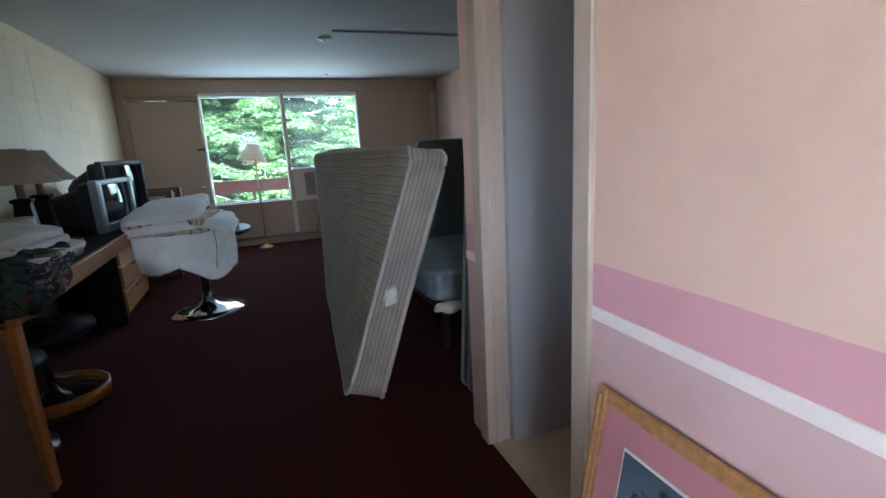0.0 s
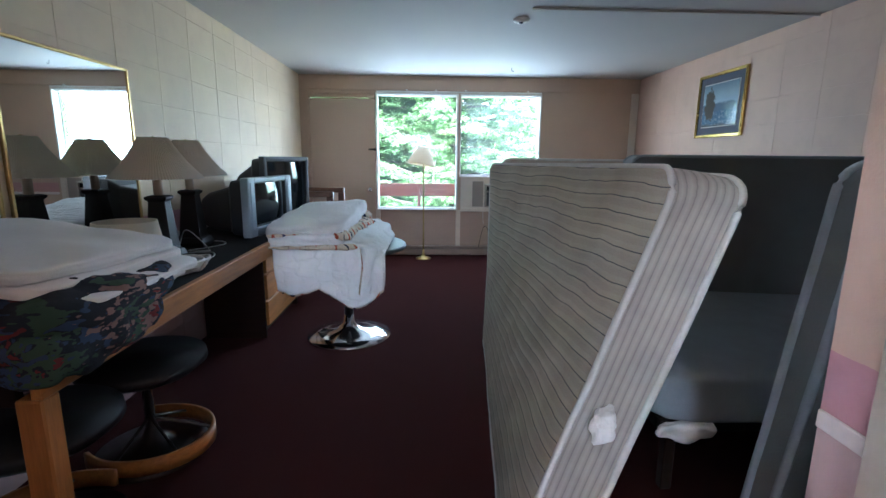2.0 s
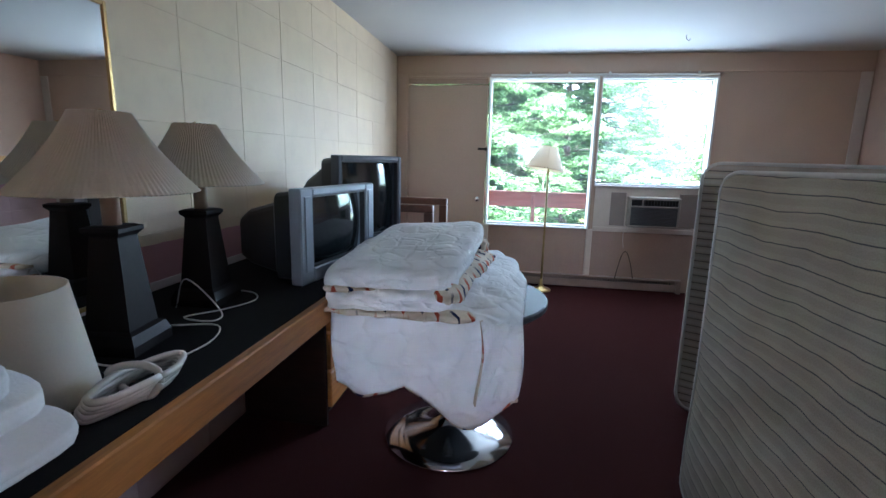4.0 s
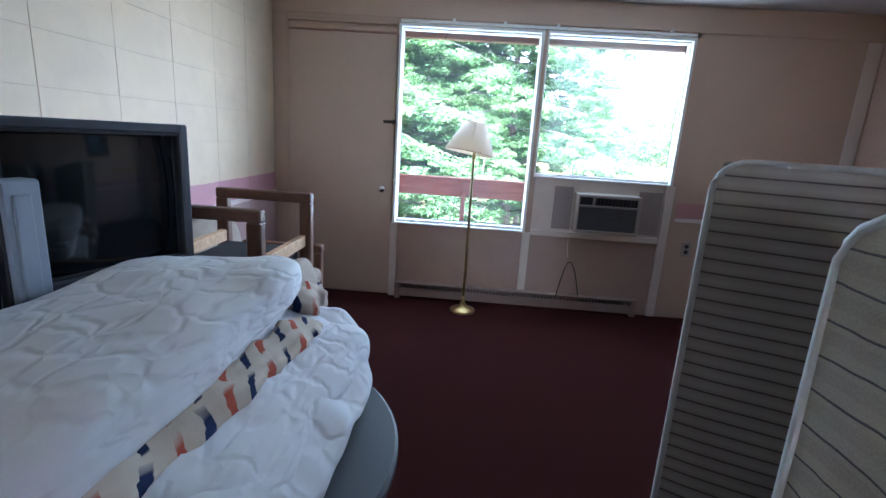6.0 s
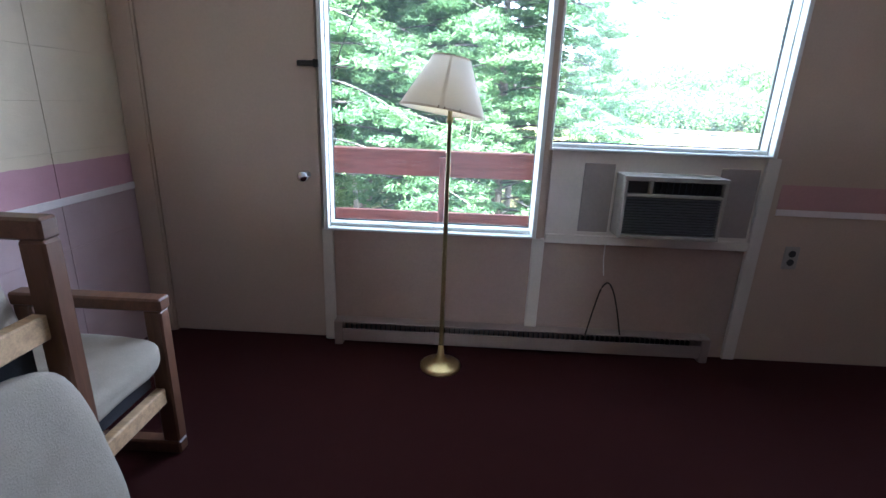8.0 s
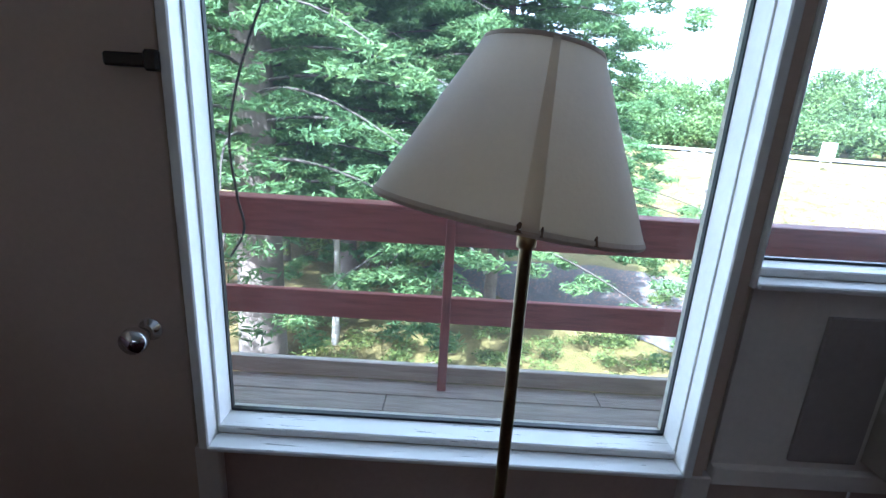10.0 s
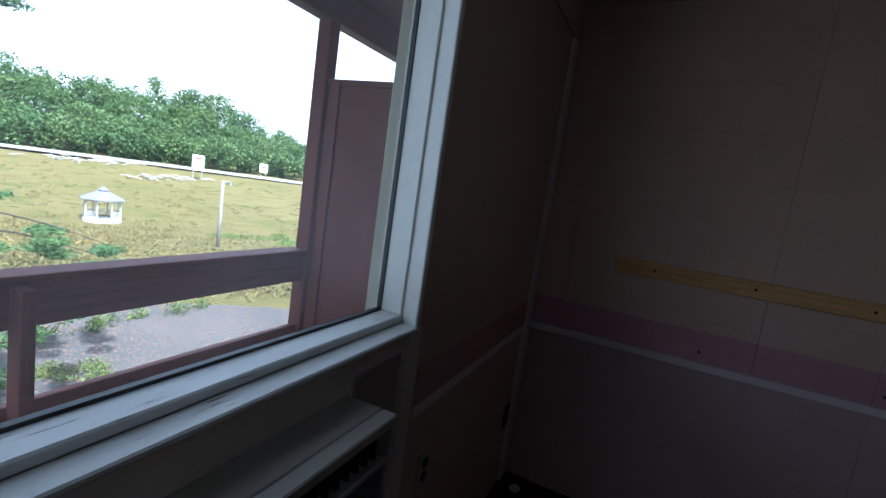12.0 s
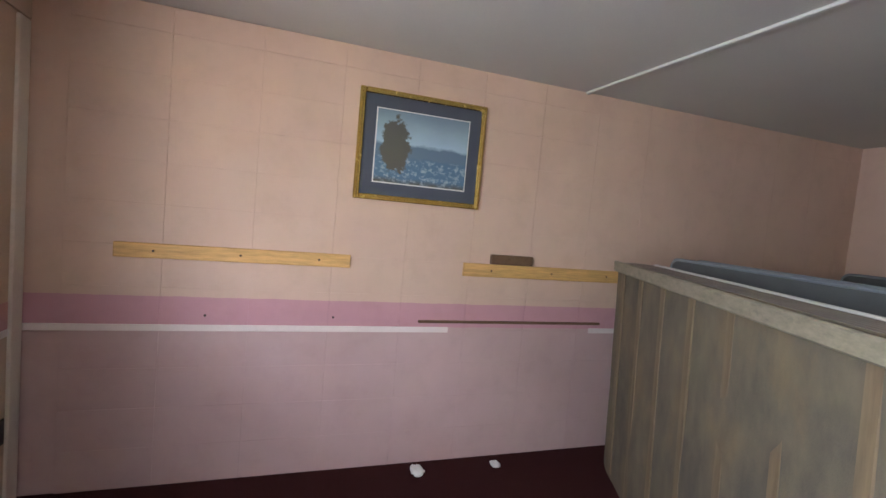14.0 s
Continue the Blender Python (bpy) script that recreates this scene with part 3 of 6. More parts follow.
def tube(points, r, n=8, smooth_steps=6, taper=1.0):
    """Round bar along a smooth line through the points."""
    pts = [Vector(p) for p in points]
    line = []
    if smooth_steps > 1 and len(pts) > 2:
        ext = [pts[0] * 2 - pts[1]] + pts + [pts[-1] * 2 - pts[-2]]
        for i in range(1, len(ext) - 2):
            p0, p1, p2, p3 = ext[i - 1:i + 3]
            for k in range(smooth_steps):
                t = k / smooth_steps
                line.append(0.5 * ((2 * p1) + (p2 - p0) * t + (2 * p0 - 5 * p1 + 4 * p2 - p3) * t * t + (3 * p1 - p0 - 3 * p2 + p3) * t ** 3))
        line.append(pts[-1])
    else:
        line = pts
    bm = bmesh.new()
    rings = []
    for i, p in enumerate(line):
        d = (line[min(i + 1, len(line) - 1)] - line[max(i - 1, 0)]).normalized()
        u = d.cross(Vector((0, 0, 1)) if abs(d.z) < 0.9 else Vector((1, 0, 0))).normalized()
        w = d.cross(u)
        rr = r * (1 + (taper - 1) * i / max(1, len(line) - 1))
        rings.append([bm.verts.new(p + rr * (math.cos(2 * math.pi * k / n) * u + math.sin(2 * math.pi * k / n) * w)) for k in range(n)])
    for a, b in zip(rings, rings[1:]):
        for k in range(n):
            bm.faces.new((a[k], a[(k + 1) % n], b[(k + 1) % n], b[k]))
    bm.faces.new(rings[0])
    bm.faces.new(rings[-1])
    bmesh.ops.recalc_face_normals(bm, faces=bm.faces)
    return bm


def sheet(fn, nu, nv, closed_u=False):
    """Grid surface from fn(u, v), with u, v in metres as the map."""
    bm = bmesh.new()
    lay = bm.loops.layers.uv.new("UVMap")
    vs = [[bm.verts.new(fn(i / nu, j / nv)) for j in range(nv + 1)] for i in range(nu + (0 if closed_u else 1))]
    for i in range(nu):
        for j in range(nv):
            ids = ((i, j), (i + 1, j), (i + 1, j + 1), (i, j + 1))
            f = bm.faces.new([vs[a % len(vs)][b] for a, b in ids])
            for lp, (a, b) in zip(f.loops, ids):
                lp[lay].uv = (a / nu, b / nv)
    return bm


def thicken(ob, t, offset=-1.0):
    md = ob.modifiers.new("thickness", "SOLIDIFY")
    md.thickness, md.offset = t, offset
    return ob


def nz(x, y=0.0, z=0.0):
    return noise.noise(Vector((x, y, z)))


def chipped_paint():
    """White paint flaking along the grain down to grey wood."""
    s = Nodes("chipped_white_sill_paint", 0.5)
    v = s.coords(True, (2.0, 30.0, 30.0))
    a, b = s.noise(v, 5.0, 8.0, 0.75), s.noise(s.coords(True), 3.0, 4.0)
    m = s.ramp(s.math("ADD", a, s.math("MULTIPLY", b, 0.35)), ((0.80, (0, 0, 0)), (0.83, (1, 1, 1))))
    s.color(s.mix(m, s.ramp(b, ((0.3, (0.66, 0.66, 0.63)), (0.7, (0.80, 0.79, 0.76)))), (0.12, 0.11, 0.10)))
    s.bump(s.math("SUBTRACT", 1.0, m), 0.5, 0.003)
    return s.m


M["sill"] = chipped_paint()

# ---- room shell ----
W, H = 4.37, 2.32          # width between the block walls, ceiling
BACK = -8.60               # entrance wall
BATH_X, BATH_Y = 2.38, -5.50
CLOSET_X, CLOSET_Y = 0.90, -5.91

floor = part("floor", box(-0.2, W + 0.2, BACK - 0.2, 0.1, -0.12, 0.0, 0), M["carpet"])
tagged(floor, "worn burgundy carpet with lint and fluff", "floor", "", "structure")
ceiling = part("ceiling", box(-0.2, W + 0.2, BACK - 1.2, 0.14, H, H + 0.25, 0), M["ceiling"])
tagged(ceiling, "off-white painted plaster ceiling, slightly stained", "ceiling", "", "structure")

# block walls: a recessed backing, the blocks themselves follow at the end of the file
wall_left = part("wall_left", boxes(((-0.20, -0.006, BACK, -8.48, 0, H), (-0.20, -0.006, -8.48, -7.58, 2.05, H), (-0.20, -0.006, -7.58, 0.0, 0, H)), 0), M["wall_pale"])
tagged(wall_left, "cream painted concrete block wall with a pink band", "wall", "", "structure")
wall_right = part("wall_right", box(W + 0.006, W + 0.2, BACK, 0.0, 0, H, 0), M["wall"])
tagged(wall_right, "peach and pink painted concrete block wall", "wall", "", "structure")

# end behind the camera, opening added for fill light; entrance assumed open in the side wall
wall_back = part("wall_back", boxes(((-0.2, 1.15, BACK - 0.15, BACK, 0, H), (1.75, W + 0.2, BACK - 0.15, BACK, 0, H), (1.15, 1.75, BACK - 0.15, BACK, 0, 1.0), (1.15, 1.75, BACK - 0.15, BACK, 2.0, H)), 0), M["wall"])
tagged(wall_back, "plain painted wall with an opening added for fill light", "wall", "", "structure")

# closet block on one side and bathroom block on the other
# closet's rear end is out of view, cut back to let the entrance light past
wall_closet = part("wall_closet", boxes(((0.0, CLOSET_X, -6.98, CLOSET_Y, 0, H),), 0), M["wall"])
tagged(wall_closet, "painted closet wall with a pink band beside the entrance", "wall", "", "structure")
closet_trim = part("trim", box(CLOSET_X - 0.055, CLOSET_X + 0.006, CLOSET_Y - 0.03, CLOSET_Y + 0.008, 0, H - 0.002, 0.004), M["jamb"])
tagged(closet_trim, "beige painted corner trim on the closet wall", "trim", "", "structure")

DOOR_Y0, DOOR_Y1 = -6.27, -5.67      # bathroom doorway
wall_bath = part("wall_bathroom", boxes((
    (BATH_X, BATH_X + 0.11, DOOR_Y1, BATH_Y - 0.11, 0, H),
    (BATH_X, BATH_X + 0.11, BACK, DOOR_Y0, 0, H),
    (BATH_X, BATH_X + 0.11, DOOR_Y0, DOOR_Y1, 2.03, H),
    (BATH_X, W, BATH_Y - 0.11, BATH_Y, 0, H)), 0), M["wall"])
tagged(wall_bath, "pink and peach painted bathroom wall with a doorway", "wall", "", "structure")
bath_floor = part("bathroom_floor", box(BATH_X + 0.004, W, BACK, BATH_Y - 0.11, -0.001, 0.004, 0), M["vinyl"])
tagged(bath_floor, "beige vinyl bathroom floor", "floor", "", "structure")
for y0, y1 in ((DOOR_Y1 - 0.012, DOOR_Y1 + 0.062), (DOOR_Y0 - 0.062, DOOR_Y0 + 0.012)):
    jb = part("trim", boxes(((BATH_X - 0.016, BATH_X + 0.126, y0, y1, 0, 2.09), (BATH_X + 0.02, BATH_X + 0.05, y0 - 0.006, y1 + 0.006, 0, 2.03)), 0.004), M["jamb"])
    tagged(jb, "beige painted door jamb of the bathroom", "trim", "", "structure")
jb = part("trim", box(BATH_X - 0.016, BATH_X + 0.126, DOOR_Y0 + 0.012, DOOR_Y1 - 0.012, 2.02, 2.09, 0.004), M["jamb"])
tagged(jb, "beige painted head jamb of the bathroom", "trim", "", "structure")
door_2 = part("door_2", box(BATH_X + 0.085, BATH_X + 0.70, DOOR_Y1 - 0.055, DOOR_Y1 - 0.018, 0.012, 2.02, 0.003), M["bath_door"])
tagged(door_2, "grey painted bathroom door standing open", "door", "", "structure")
knob = lathe(((0.012, 0), (0.012, 0.03), (0.026, 0.036), (0.029, 0.052), (0.022, 0.066), (0.0, 0.068)), 20, False, Matrix.Translation((BATH_X + 0.63, DOOR_Y1 - 0.055, 0.95)) @ pose(0, 0, 0, 90))
part("door_handle", knob, M["iron"], door_2, "dark round door knob", True)
for z in (0.25, 1.75):
    hinge = lathe(((0.007, -0.045), (0.007, 0.045)), 10, True, Matrix.Translation((BATH_X + 0.078, DOOR_Y1 - 0.022, z)))
    part("hinge", hinge, M["jamb"], door_2, "painted door hinge", True)

# white chair rail strip, missing in one stretch
for nm, rows in (("right", ((W - 0.007, W + 0.003, -2.05, -0.005, 0.785, 0.818), (W - 0.007, W + 0.003, -5.49, -3.04, 0.785, 0.818))),
                 ("left", ((-0.003, 0.007, -5.57, -0.01, 0.785, 0.818),)),
                 ("bath", ((BATH_X - 0.007, BATH_X + 0.003, BACK, DOOR_Y0 - 0.064, 0.80, 0.836), (BATH_X - 0.007, BATH_X + 0.003, DOOR_Y1 + 0.064, BATH_Y - 0.001, 0.80, 0.836))),
                 ("closet", ((CLOSET_X - 0.003, CLOSET_X + 0.005, -6.98, CLOSET_Y - 0.04, 0.80, 0.836),))):
    cr = part("chair_rail", boxes(rows, 0.002), M["chair_rail"])
    tagged(cr, "narrow white wall border strip", "trim", "", "structure")

# ---- window wall ----
X0, X1, X2, X3 = 0.958, 2.035, 2.035, 3.10     # left window, right window
ZB, ZR, ZT = 0.617, 1.055, 2.11                # sill of the tall pane, sill of the short pane, head
wall_window = part("wall_window", boxes((
    (-0.2, 0.115, 0.0, 0.14, -0.1, H), (0.115, 0.945, 0.0, 0.14, 2.12, H), (0.945, X3 + 0.03, 0.0, 0.14, ZT, H),
    (X3, W + 0.2, 0.0, 0.14, -0.1, H), (0.945, X1, 0.012, 0.14, -0.1, ZB), (X1, X3, 0.012, 0.14, -0.1, 0.645),
    (X2, 2.215, 0.012, 0.14, 0.645, ZR), (3.03, X3, 0.012, 0.14, 0.645, ZR), (2.215, 3.03, 0.012, 0.14, 1.01, ZR)), 0), M["panel"])
tagged(wall_window, "beige-pink painted panelled window wall", "wall", "", "structure")
beam = part("beam", box(0.0, W, -0.012, -0.001, 2.145, H - 0.002, 0.003), M["panel"])
tagged(beam, "painted beam band above the window", "beam", "", "structure")
pink = part("trim", box(X3 + 0.065, 4.265, -0.003, 0.001, 0.818, 0.935, 0), plain("pink_band_paint", (0.50, 0.28, 0.265), 0.6, 0, 0.1, 3, 90, 0.1))
tagged(pink, "faded pink painted band on the window wall", "trim", "", "structure")
cr = part("chair_rail", box(X3 + 0.065, 4.265, -0.006, 0.001, 0.786, 0.816, 0.001), M["chair_rail"])
tagged(cr, "narrow white wall border strip", "trim", "", "structure")
for (x0, x1, z0, z1, m, lab) in ((0.0, 0.105, 0, 2.14, "panel", "painted post at the wall corner"), (4.27, 4.362, 0, 2.14, "trim", "cream painted corner trim board"),
                         (0.945, 1.0, 0.0, ZB, "trim", "cream trim under the window"), (2.008, 2.068, 0.125, ZB, "trim", "cream trim under the window post"),
                         (3.065, 3.128, 0.0, ZR, "trim", "cream trim beside the air conditioner"), (2.068, 3.065, 0.60, 0.645, "trim", "cream ledge under the air conditioner")):
    t_ = part("trim", box(x0, x1, -0.014 if m == "trim" else -0.01, 0.013, z0, z1, 0.003), M[m])
    tagged(t_, lab, "trim", "", "structure")
for x0, x1, z0, z1 in ((1.0, 2.008, 0.0, ZB - 0.001), (2.068, 3.065, 0.0, 0.599)):
    t_ = part("wall_panel", box(x0, x1, 0.006, 0.013, z0, z1, 0), M["mauve"])
    tagged(t_, "mauve painted panel below the window", "wall panel", "", "structure")
acw = part("wall_panel", boxes(((2.068, 2.385, 0.002, 0.013, 0.645, ZR), (2.855, 3.065, 0.002, 0.013, 0.645, ZR), (2.385, 2.855, 0.002, 0.013, 0.965, ZR), (2.385, 2.855, 0.002, 0.013, 0.645, 0.668)), 0), M["trim"])
tagged(acw, "beige painted filler panel round the air conditioner", "wall panel", "", "structure")
acf = part("wall_panel", boxes(((2.225, 2.37, -0.006, 0.003, 0.665, 1.0), (2.87, 3.05, -0.006, 0.003, 0.665, 1.0)), 0.002), M["ac_panel"])
tagged(acf, "grey ribbed side curtain of the air conditioner", "wall panel", "", "structure")


def window(name, x0, x1, z0, z1, label, glass, c0=0.022, j0=0.029, jr=0.029):
    """Fixed light: casing, stepped jamb, stop bead and one pane; c0 and j0 are the casing and jamb at the left."""
    top = thing(name, (x0, 0.0, z0), label, "window")
    top["kind"] = "structure"
    w, h = x1 - x0, z1 - z0
    c, j = 0.022, jr
    for r in ((0, c0, -0.02, 0.06, 0, h), (w - c, w, -0.02, 0.06, 0, h), (c0, w - c, -0.02, 0.06, h - c, h)):
        part("window_frame", box(*r, 0.003), M["white"], top)
    part("window_sill", boxes(((c0, w - c, -0.026, 0.026, 0.0, 0.012),), 0.003), M["sill"], top, "chipped white painted sill")
    part("inner_sill", boxes(((c0, w - c, 0.022, 0.105, 0.0125, 0.031),), 0.003), M["sill"], top, "chipped white painted sill step")
    for r in ((c0, j0, 0.022, 0.10, 0.031, h - c), (w - j, w - c, 0.022, 0.10, 0.031, h - c), (j0, w - j, 0.022, 0.10, h - 0.034, h - c)):
        part("stop_bead", box(*r, 0.003), M["white"], top)
    for r in ((j0, j0 + 0.003, 0.080, 0.092, 0.031, h - j), (w - j - 0.003, w - j, 0.080, 0.092, 0.031, h - j), (j0, w - j, 0.080, 0.092, 0.031, 0.037)):
        part("gasket", box(*r, 0), M["black"], top, "black glazing seal")
    for r in ((0, 0.009, 0.06, 0.14, 0.011, h), (w - 0.011, w, 0.06, 0.14, 0.011, h), (0.009, w - 0.011, 0.105, 0.14, 0, 0.012), (0.009, w - 0.011, 0.06, 0.14, h - 0.012, h)):
        part("outer_frame", box(*r, 0.002), M["white"], top)
    p = part("pane", box(j0, w - j, 0.084, 0.088, 0.032, h - 0.034, 0), glass, top)
    p.visible_shadow = False
    return top


window("window_1", X0, 2.022, ZB, ZT, "tall fixed window with a white painted frame", M["pane"], 0.022, 0.029, 0.025)
window("window_2", 2.048, X3, ZR, ZT, "fixed window with a chipped white painted sill", M["pane_dusty"], 0.010, 0.014)
post = part("window_post", box(2.0225, 2.0475, -0.012, 0.14, ZB, ZT, 0.002), M["panel"])
tagged(post, "beige-pink painted post between the windows", "post", "", "structure")
rod = part("curtain_rail", boxes(((0.97, 3.09, -0.03, -0.013, 2.114, 2.134),), 0.004), M["white"])
tagged(rod, "white curtain rail along the window head", "curtain rail")
for x in (1.35, 1.72, 2.1, 2.9):
    part("bracket", box(x, x + 0.02, -0.04, -0.012, 2.128, 2.15, 0.003), M["white"], rod)

# balcony door
door_1 = part("door_1", box(0.118, 0.942, 0.004, 0.045, 0.008, 2.03, 0.003), M["door"])
tagged(door_1, "flush beige painted balcony door, closed", "door", "", "structure")
part("transom", boxes(((0.118, 0.942, 0.004, 0.05, 2.045, 2.075), (0.118, 0.942, 0.02, 0.14, 2.075, 2.12), (0.118, 0.942, -0.012, 0.03, 2.095, 2.118)), 0.003), M["panel"], door_1, "grooved painted strip above the door")
part("outer_board", box(0.118, 0.942, 0.05, 0.12, 0.0, 2.04, 0), M["fin_red"], door_1)
kn = lathe(((0.024, 0.0), (0.024, 0.004), (0.012, 0.008), (0.012, 0.030), (0.022, 0.038), (0.027, 0.052), (0.024, 0.066), (0.0, 0.070)), 24, False, Matrix.Translation((0.872, 0.004, 0.885)) @ pose(0, 0, 0, 90))
part("door_handle", kn, M["chrome"], door_1, "chrome round door knob", True)
part("latch", boxes(((0.86, 0.955, -0.022, 0.004, 1.389, 1.412), (0.935, 0.96, -0.03, -0.012, 1.383, 1.418)), 0.004), M["iron"], door_1, "dark metal sliding latch")
for z in (0.28, 1.05, 1.82):
    part("hinge", lathe(((0.008, -0.045), (0.008, 0.045)), 10, True, Matrix.Translation((0.113, -0.004, z))), M["panel"], door_1, "painted hinge", True)

# baseboard heater under the window
heater = thing("baseboard_heater", (1.005, 0, 0), "low beige enamel baseboard heater below the window", "heater")
part("back_plate", box(0, 1.95, -0.012, 0.005, 0.02, 0.135, 0.002), M["heater"], heater)
part("cover", boxes(((0.045, 1.91, -0.062, -0.054, 0.022, 0.092), (0.045, 1.91, -0.066, -0.012, 0.126, 0.135)), 0.002), M["heater"], heater)
part("fins", boxes([(0.06 + i * 0.026, 0.063 + i * 0.026, -0.05, -0.014, 0.04, 0.11) for i in range(70)], 0), M["iron"], heater, "dark metal heating fins")
for x in (0.0, 1.91):
    part("end_cap", box(x, x + 0.045, -0.068, 0.004, 0.0, 0.137, 0.004), M["heater"], heater)

# air conditioner
ac = thing("air_conditioner", (2.387, 0.056, 0.668), "beige through-wall air conditioner with grey louvres", "air conditioner")
part("body", boxes(((0, 0.47, -0.135, 0.10, 0.0, 0.295),), 0.002), M["ac_body"], ac)
part("front_frame", boxes(((0, 0.47, -0.172, -0.136, 0.0, 0.018), (0, 0.47, -0.172, -0.136, 0.272, 0.295), (0, 0.016, -0.172, -0.136, 0.018, 0.272), (0.454, 0.47, -0.172, -0.136, 0.018, 0.272), (0.016, 0.454, -0.170, -0.136, 0.198, 0.212), (0.118, 0.132, -0.169, -0.136, 0.212, 0.272)), 0.003), M["ac_body"], ac)
part("recess", box(0.016, 0.454, -0.14, -0.134, 0.018, 0.272, 0), M["black"], ac)
for i in range(13):
    part("slat", box(0.018, 0.452, -0.164, -0.150, 0.026 + i * 0.0132, 0.034 + i * 0.0132, 0.001), M["ac_grille"], ac)
for i in range(11):
    part("vane", box(0.146 + i * 0.028, 0.149 + i * 0.028, -0.158, -0.142, 0.214, 0.270, 0), M["black"], ac)
accord = part("power_cord", tube(((2.315, -0.065, 0.125), (2.345, -0.05, 0.27), (2.375, -0.03, 0.37), (2.405, -0.025, 0.405), (2.435, -0.03, 0.37), (2.465, -0.045, 0.27), (2.49, -0.07, 0.14)), 0.004), M["iron"], None, "", True)
tagged(accord, "thin dark power cord bent in a loop behind the heater", "cord")
pull = part("pull_cord", tube(((2.37, -0.012, 0.60), (2.372, -0.014, 0.52), (2.383, -0.014, 0.44)), 0.0025), M["cord_white"], None, "", True)
tagged(pull, "short white cord hanging from the ledge", "cord")


def outlet(at, turn, plate_m, label):
    o = thing("wall_outlet", at, label, "outlet", "", turn)
    part("plate", box(-0.036, 0.036, -0.007, 0.002, -0.058, 0.058, 0.003), plate_m, o)
    for z in (-0.022, 0.022):
        part("socket", lathe(((0.017, 0), (0.017, 0.004), (0.0, 0.0045)), 16, False, Matrix.Translation((0, -0.006, z)) @ pose(0, 0, 0, 90)), M["black"], o)


outlet((3.29, 0.0, 0.575), 0, M["ac_body"], "grey double wall socket with dark inserts")
outlet((4.22, -0.0, 0.37), 0, M["iron"], "dark double wall socket with a steel plate")


# ---- balcony ----
deck = thing("balcony_deck", (0, 0, -0.14), "weathered grey balcony floor boards", "deck")
deck["kind"] = "structure"
for i in range(9):
    y0 = 0.17 + i * 0.152
    cut = -0.6 + (i * 1.37) % 2.6
    for x0, x1 in ((-3.0, cut), (cut + 0.004, cut + 2.4), (cut + 2.404, 4.44)):
        part("plank", box(x0, x1, y0, y0 + 0.145, -0.035, 0.0 + 0.002 * nz(i * 1.7, x0), 0.003), M["deck"], deck)
railing = thing("balcony_railing", (0, 1.53, -0.14), "faded red painted wooden balcony railing", "railing")
railing["kind"] = "structure"
part("top_rail", boxes(((-3.0, 4.45, 0.0, 0.04, 0.815, 1.0), ), 0.004), M["rail_red"], railing)
part("cap", box(-3.0, 4.45, -0.03, 0.10, 1.0, 1.022, 0.004), M["rail_red"], railing)
part("middle_rail", box(-3.0, 4.45, 0.0, 0.04, 0.37, 0.52, 0.004), M["rail_red"], railing)
part("kick_board", box(-3.0, 4.45, 0.0, 0.04, 0.0, 0.10, 0.004), M["deck"], railing)
for x in (-1.49, 0.01, 1.51, 2.98):
    part("post", box(x - 0.045, x + 0.004, -0.088, -0.001, 0.0, 0.98, 0.004), M["rail_red_z"], railing)
fin = thing("balcony_divider", (4.45, 0, -0.14), "dark red plywood divider between balconies", "partition")
fin["kind"] = "structure"
part("panel", box(0.035, 0.06, 0.15, 1.50, 0.0, 2.085, 0.002), M["fin_red"], fin)
part("post", boxes(((0.0, 0.09, 1.50, 1.60, -0.1, 2.439),), 0.004), M["fin_red"], fin)
part("top_rail", box(0.02, 0.075, 0.15, 1.50, 2.06, 2.096, 0.003), M["fin_red"], fin)
part("batten", boxes(((0.015, 0.034, 1.40, 1.46, 0.0, 2.09), (0.015, 0.034, 0.16, 0.20, 0.0, 2.09)), 0.003), M["fin_red"], fin)
# also runs out of view past the back wall, added to keep the sun off
roof = part("roof", boxes(((-4.0, 9.0, BACK - 2.6, 1.85, 2.60, 2.68),), 0), M["soffit"])
tagged(roof, "brown-red flat roof edge over the balcony", "roof", "", "structure")
sl = bmesh.new()
vs = [sl.verts.new(p) for p in ((-4, 0.14, 2.57), (9, 0.14, 2.57), (9, 1.85, 2.50), (-4, 1.85, 2.50))]
sl.faces.new(vs)
soffit = thicken(part("soffit", sl, M["soffit"]), 0.03, 0)
tagged(soffit, "brown-red painted sloping balcony soffit", "ceiling", "", "structure")
eave_beam = part("beam", box(-4, 9, 1.50, 1.60, 2.30, 2.49, 0.004), M["soffit"])
tagged(eave_beam, "brown-red painted eave beam on the balcony posts", "beam", "", "structure")
fascia = part("fascia", box(-4, 9, 1.83, 1.87, 2.46, 2.68, 0), M["fin_red"])
tagged(fascia, "dark red roof fascia", "trim", "", "structure")
outer = part("facade", boxes(((-4, -0.2, 0.0, 0.14, -3.2, 2.6), (W + 0.2, 9, 0.0, 0.14, -3.2, 2.6), (-0.2, W + 0.2, 0.0, 0.14, -3.2, -0.13)), 0), M["fin_red"])
tagged(outer, "dark red outer wall of the lodging house", "wall", "", "structure")
wire = part("hanging_wire", tube(((1.47, 0.30, 2.54), (1.285, 0.30, 2.09), (1.13, 0.30, 1.78), (0.99, 0.30, 1.50), (0.925, 0.30, 1.28), (0.932, 0.30, 1.12), (0.946, 0.30, 1.03), (0.902, 0.31, 0.95)), 0.0035), M["iron"], None, "", True)
tagged(wire, "thin dark cable hanging outside the window", "cable")


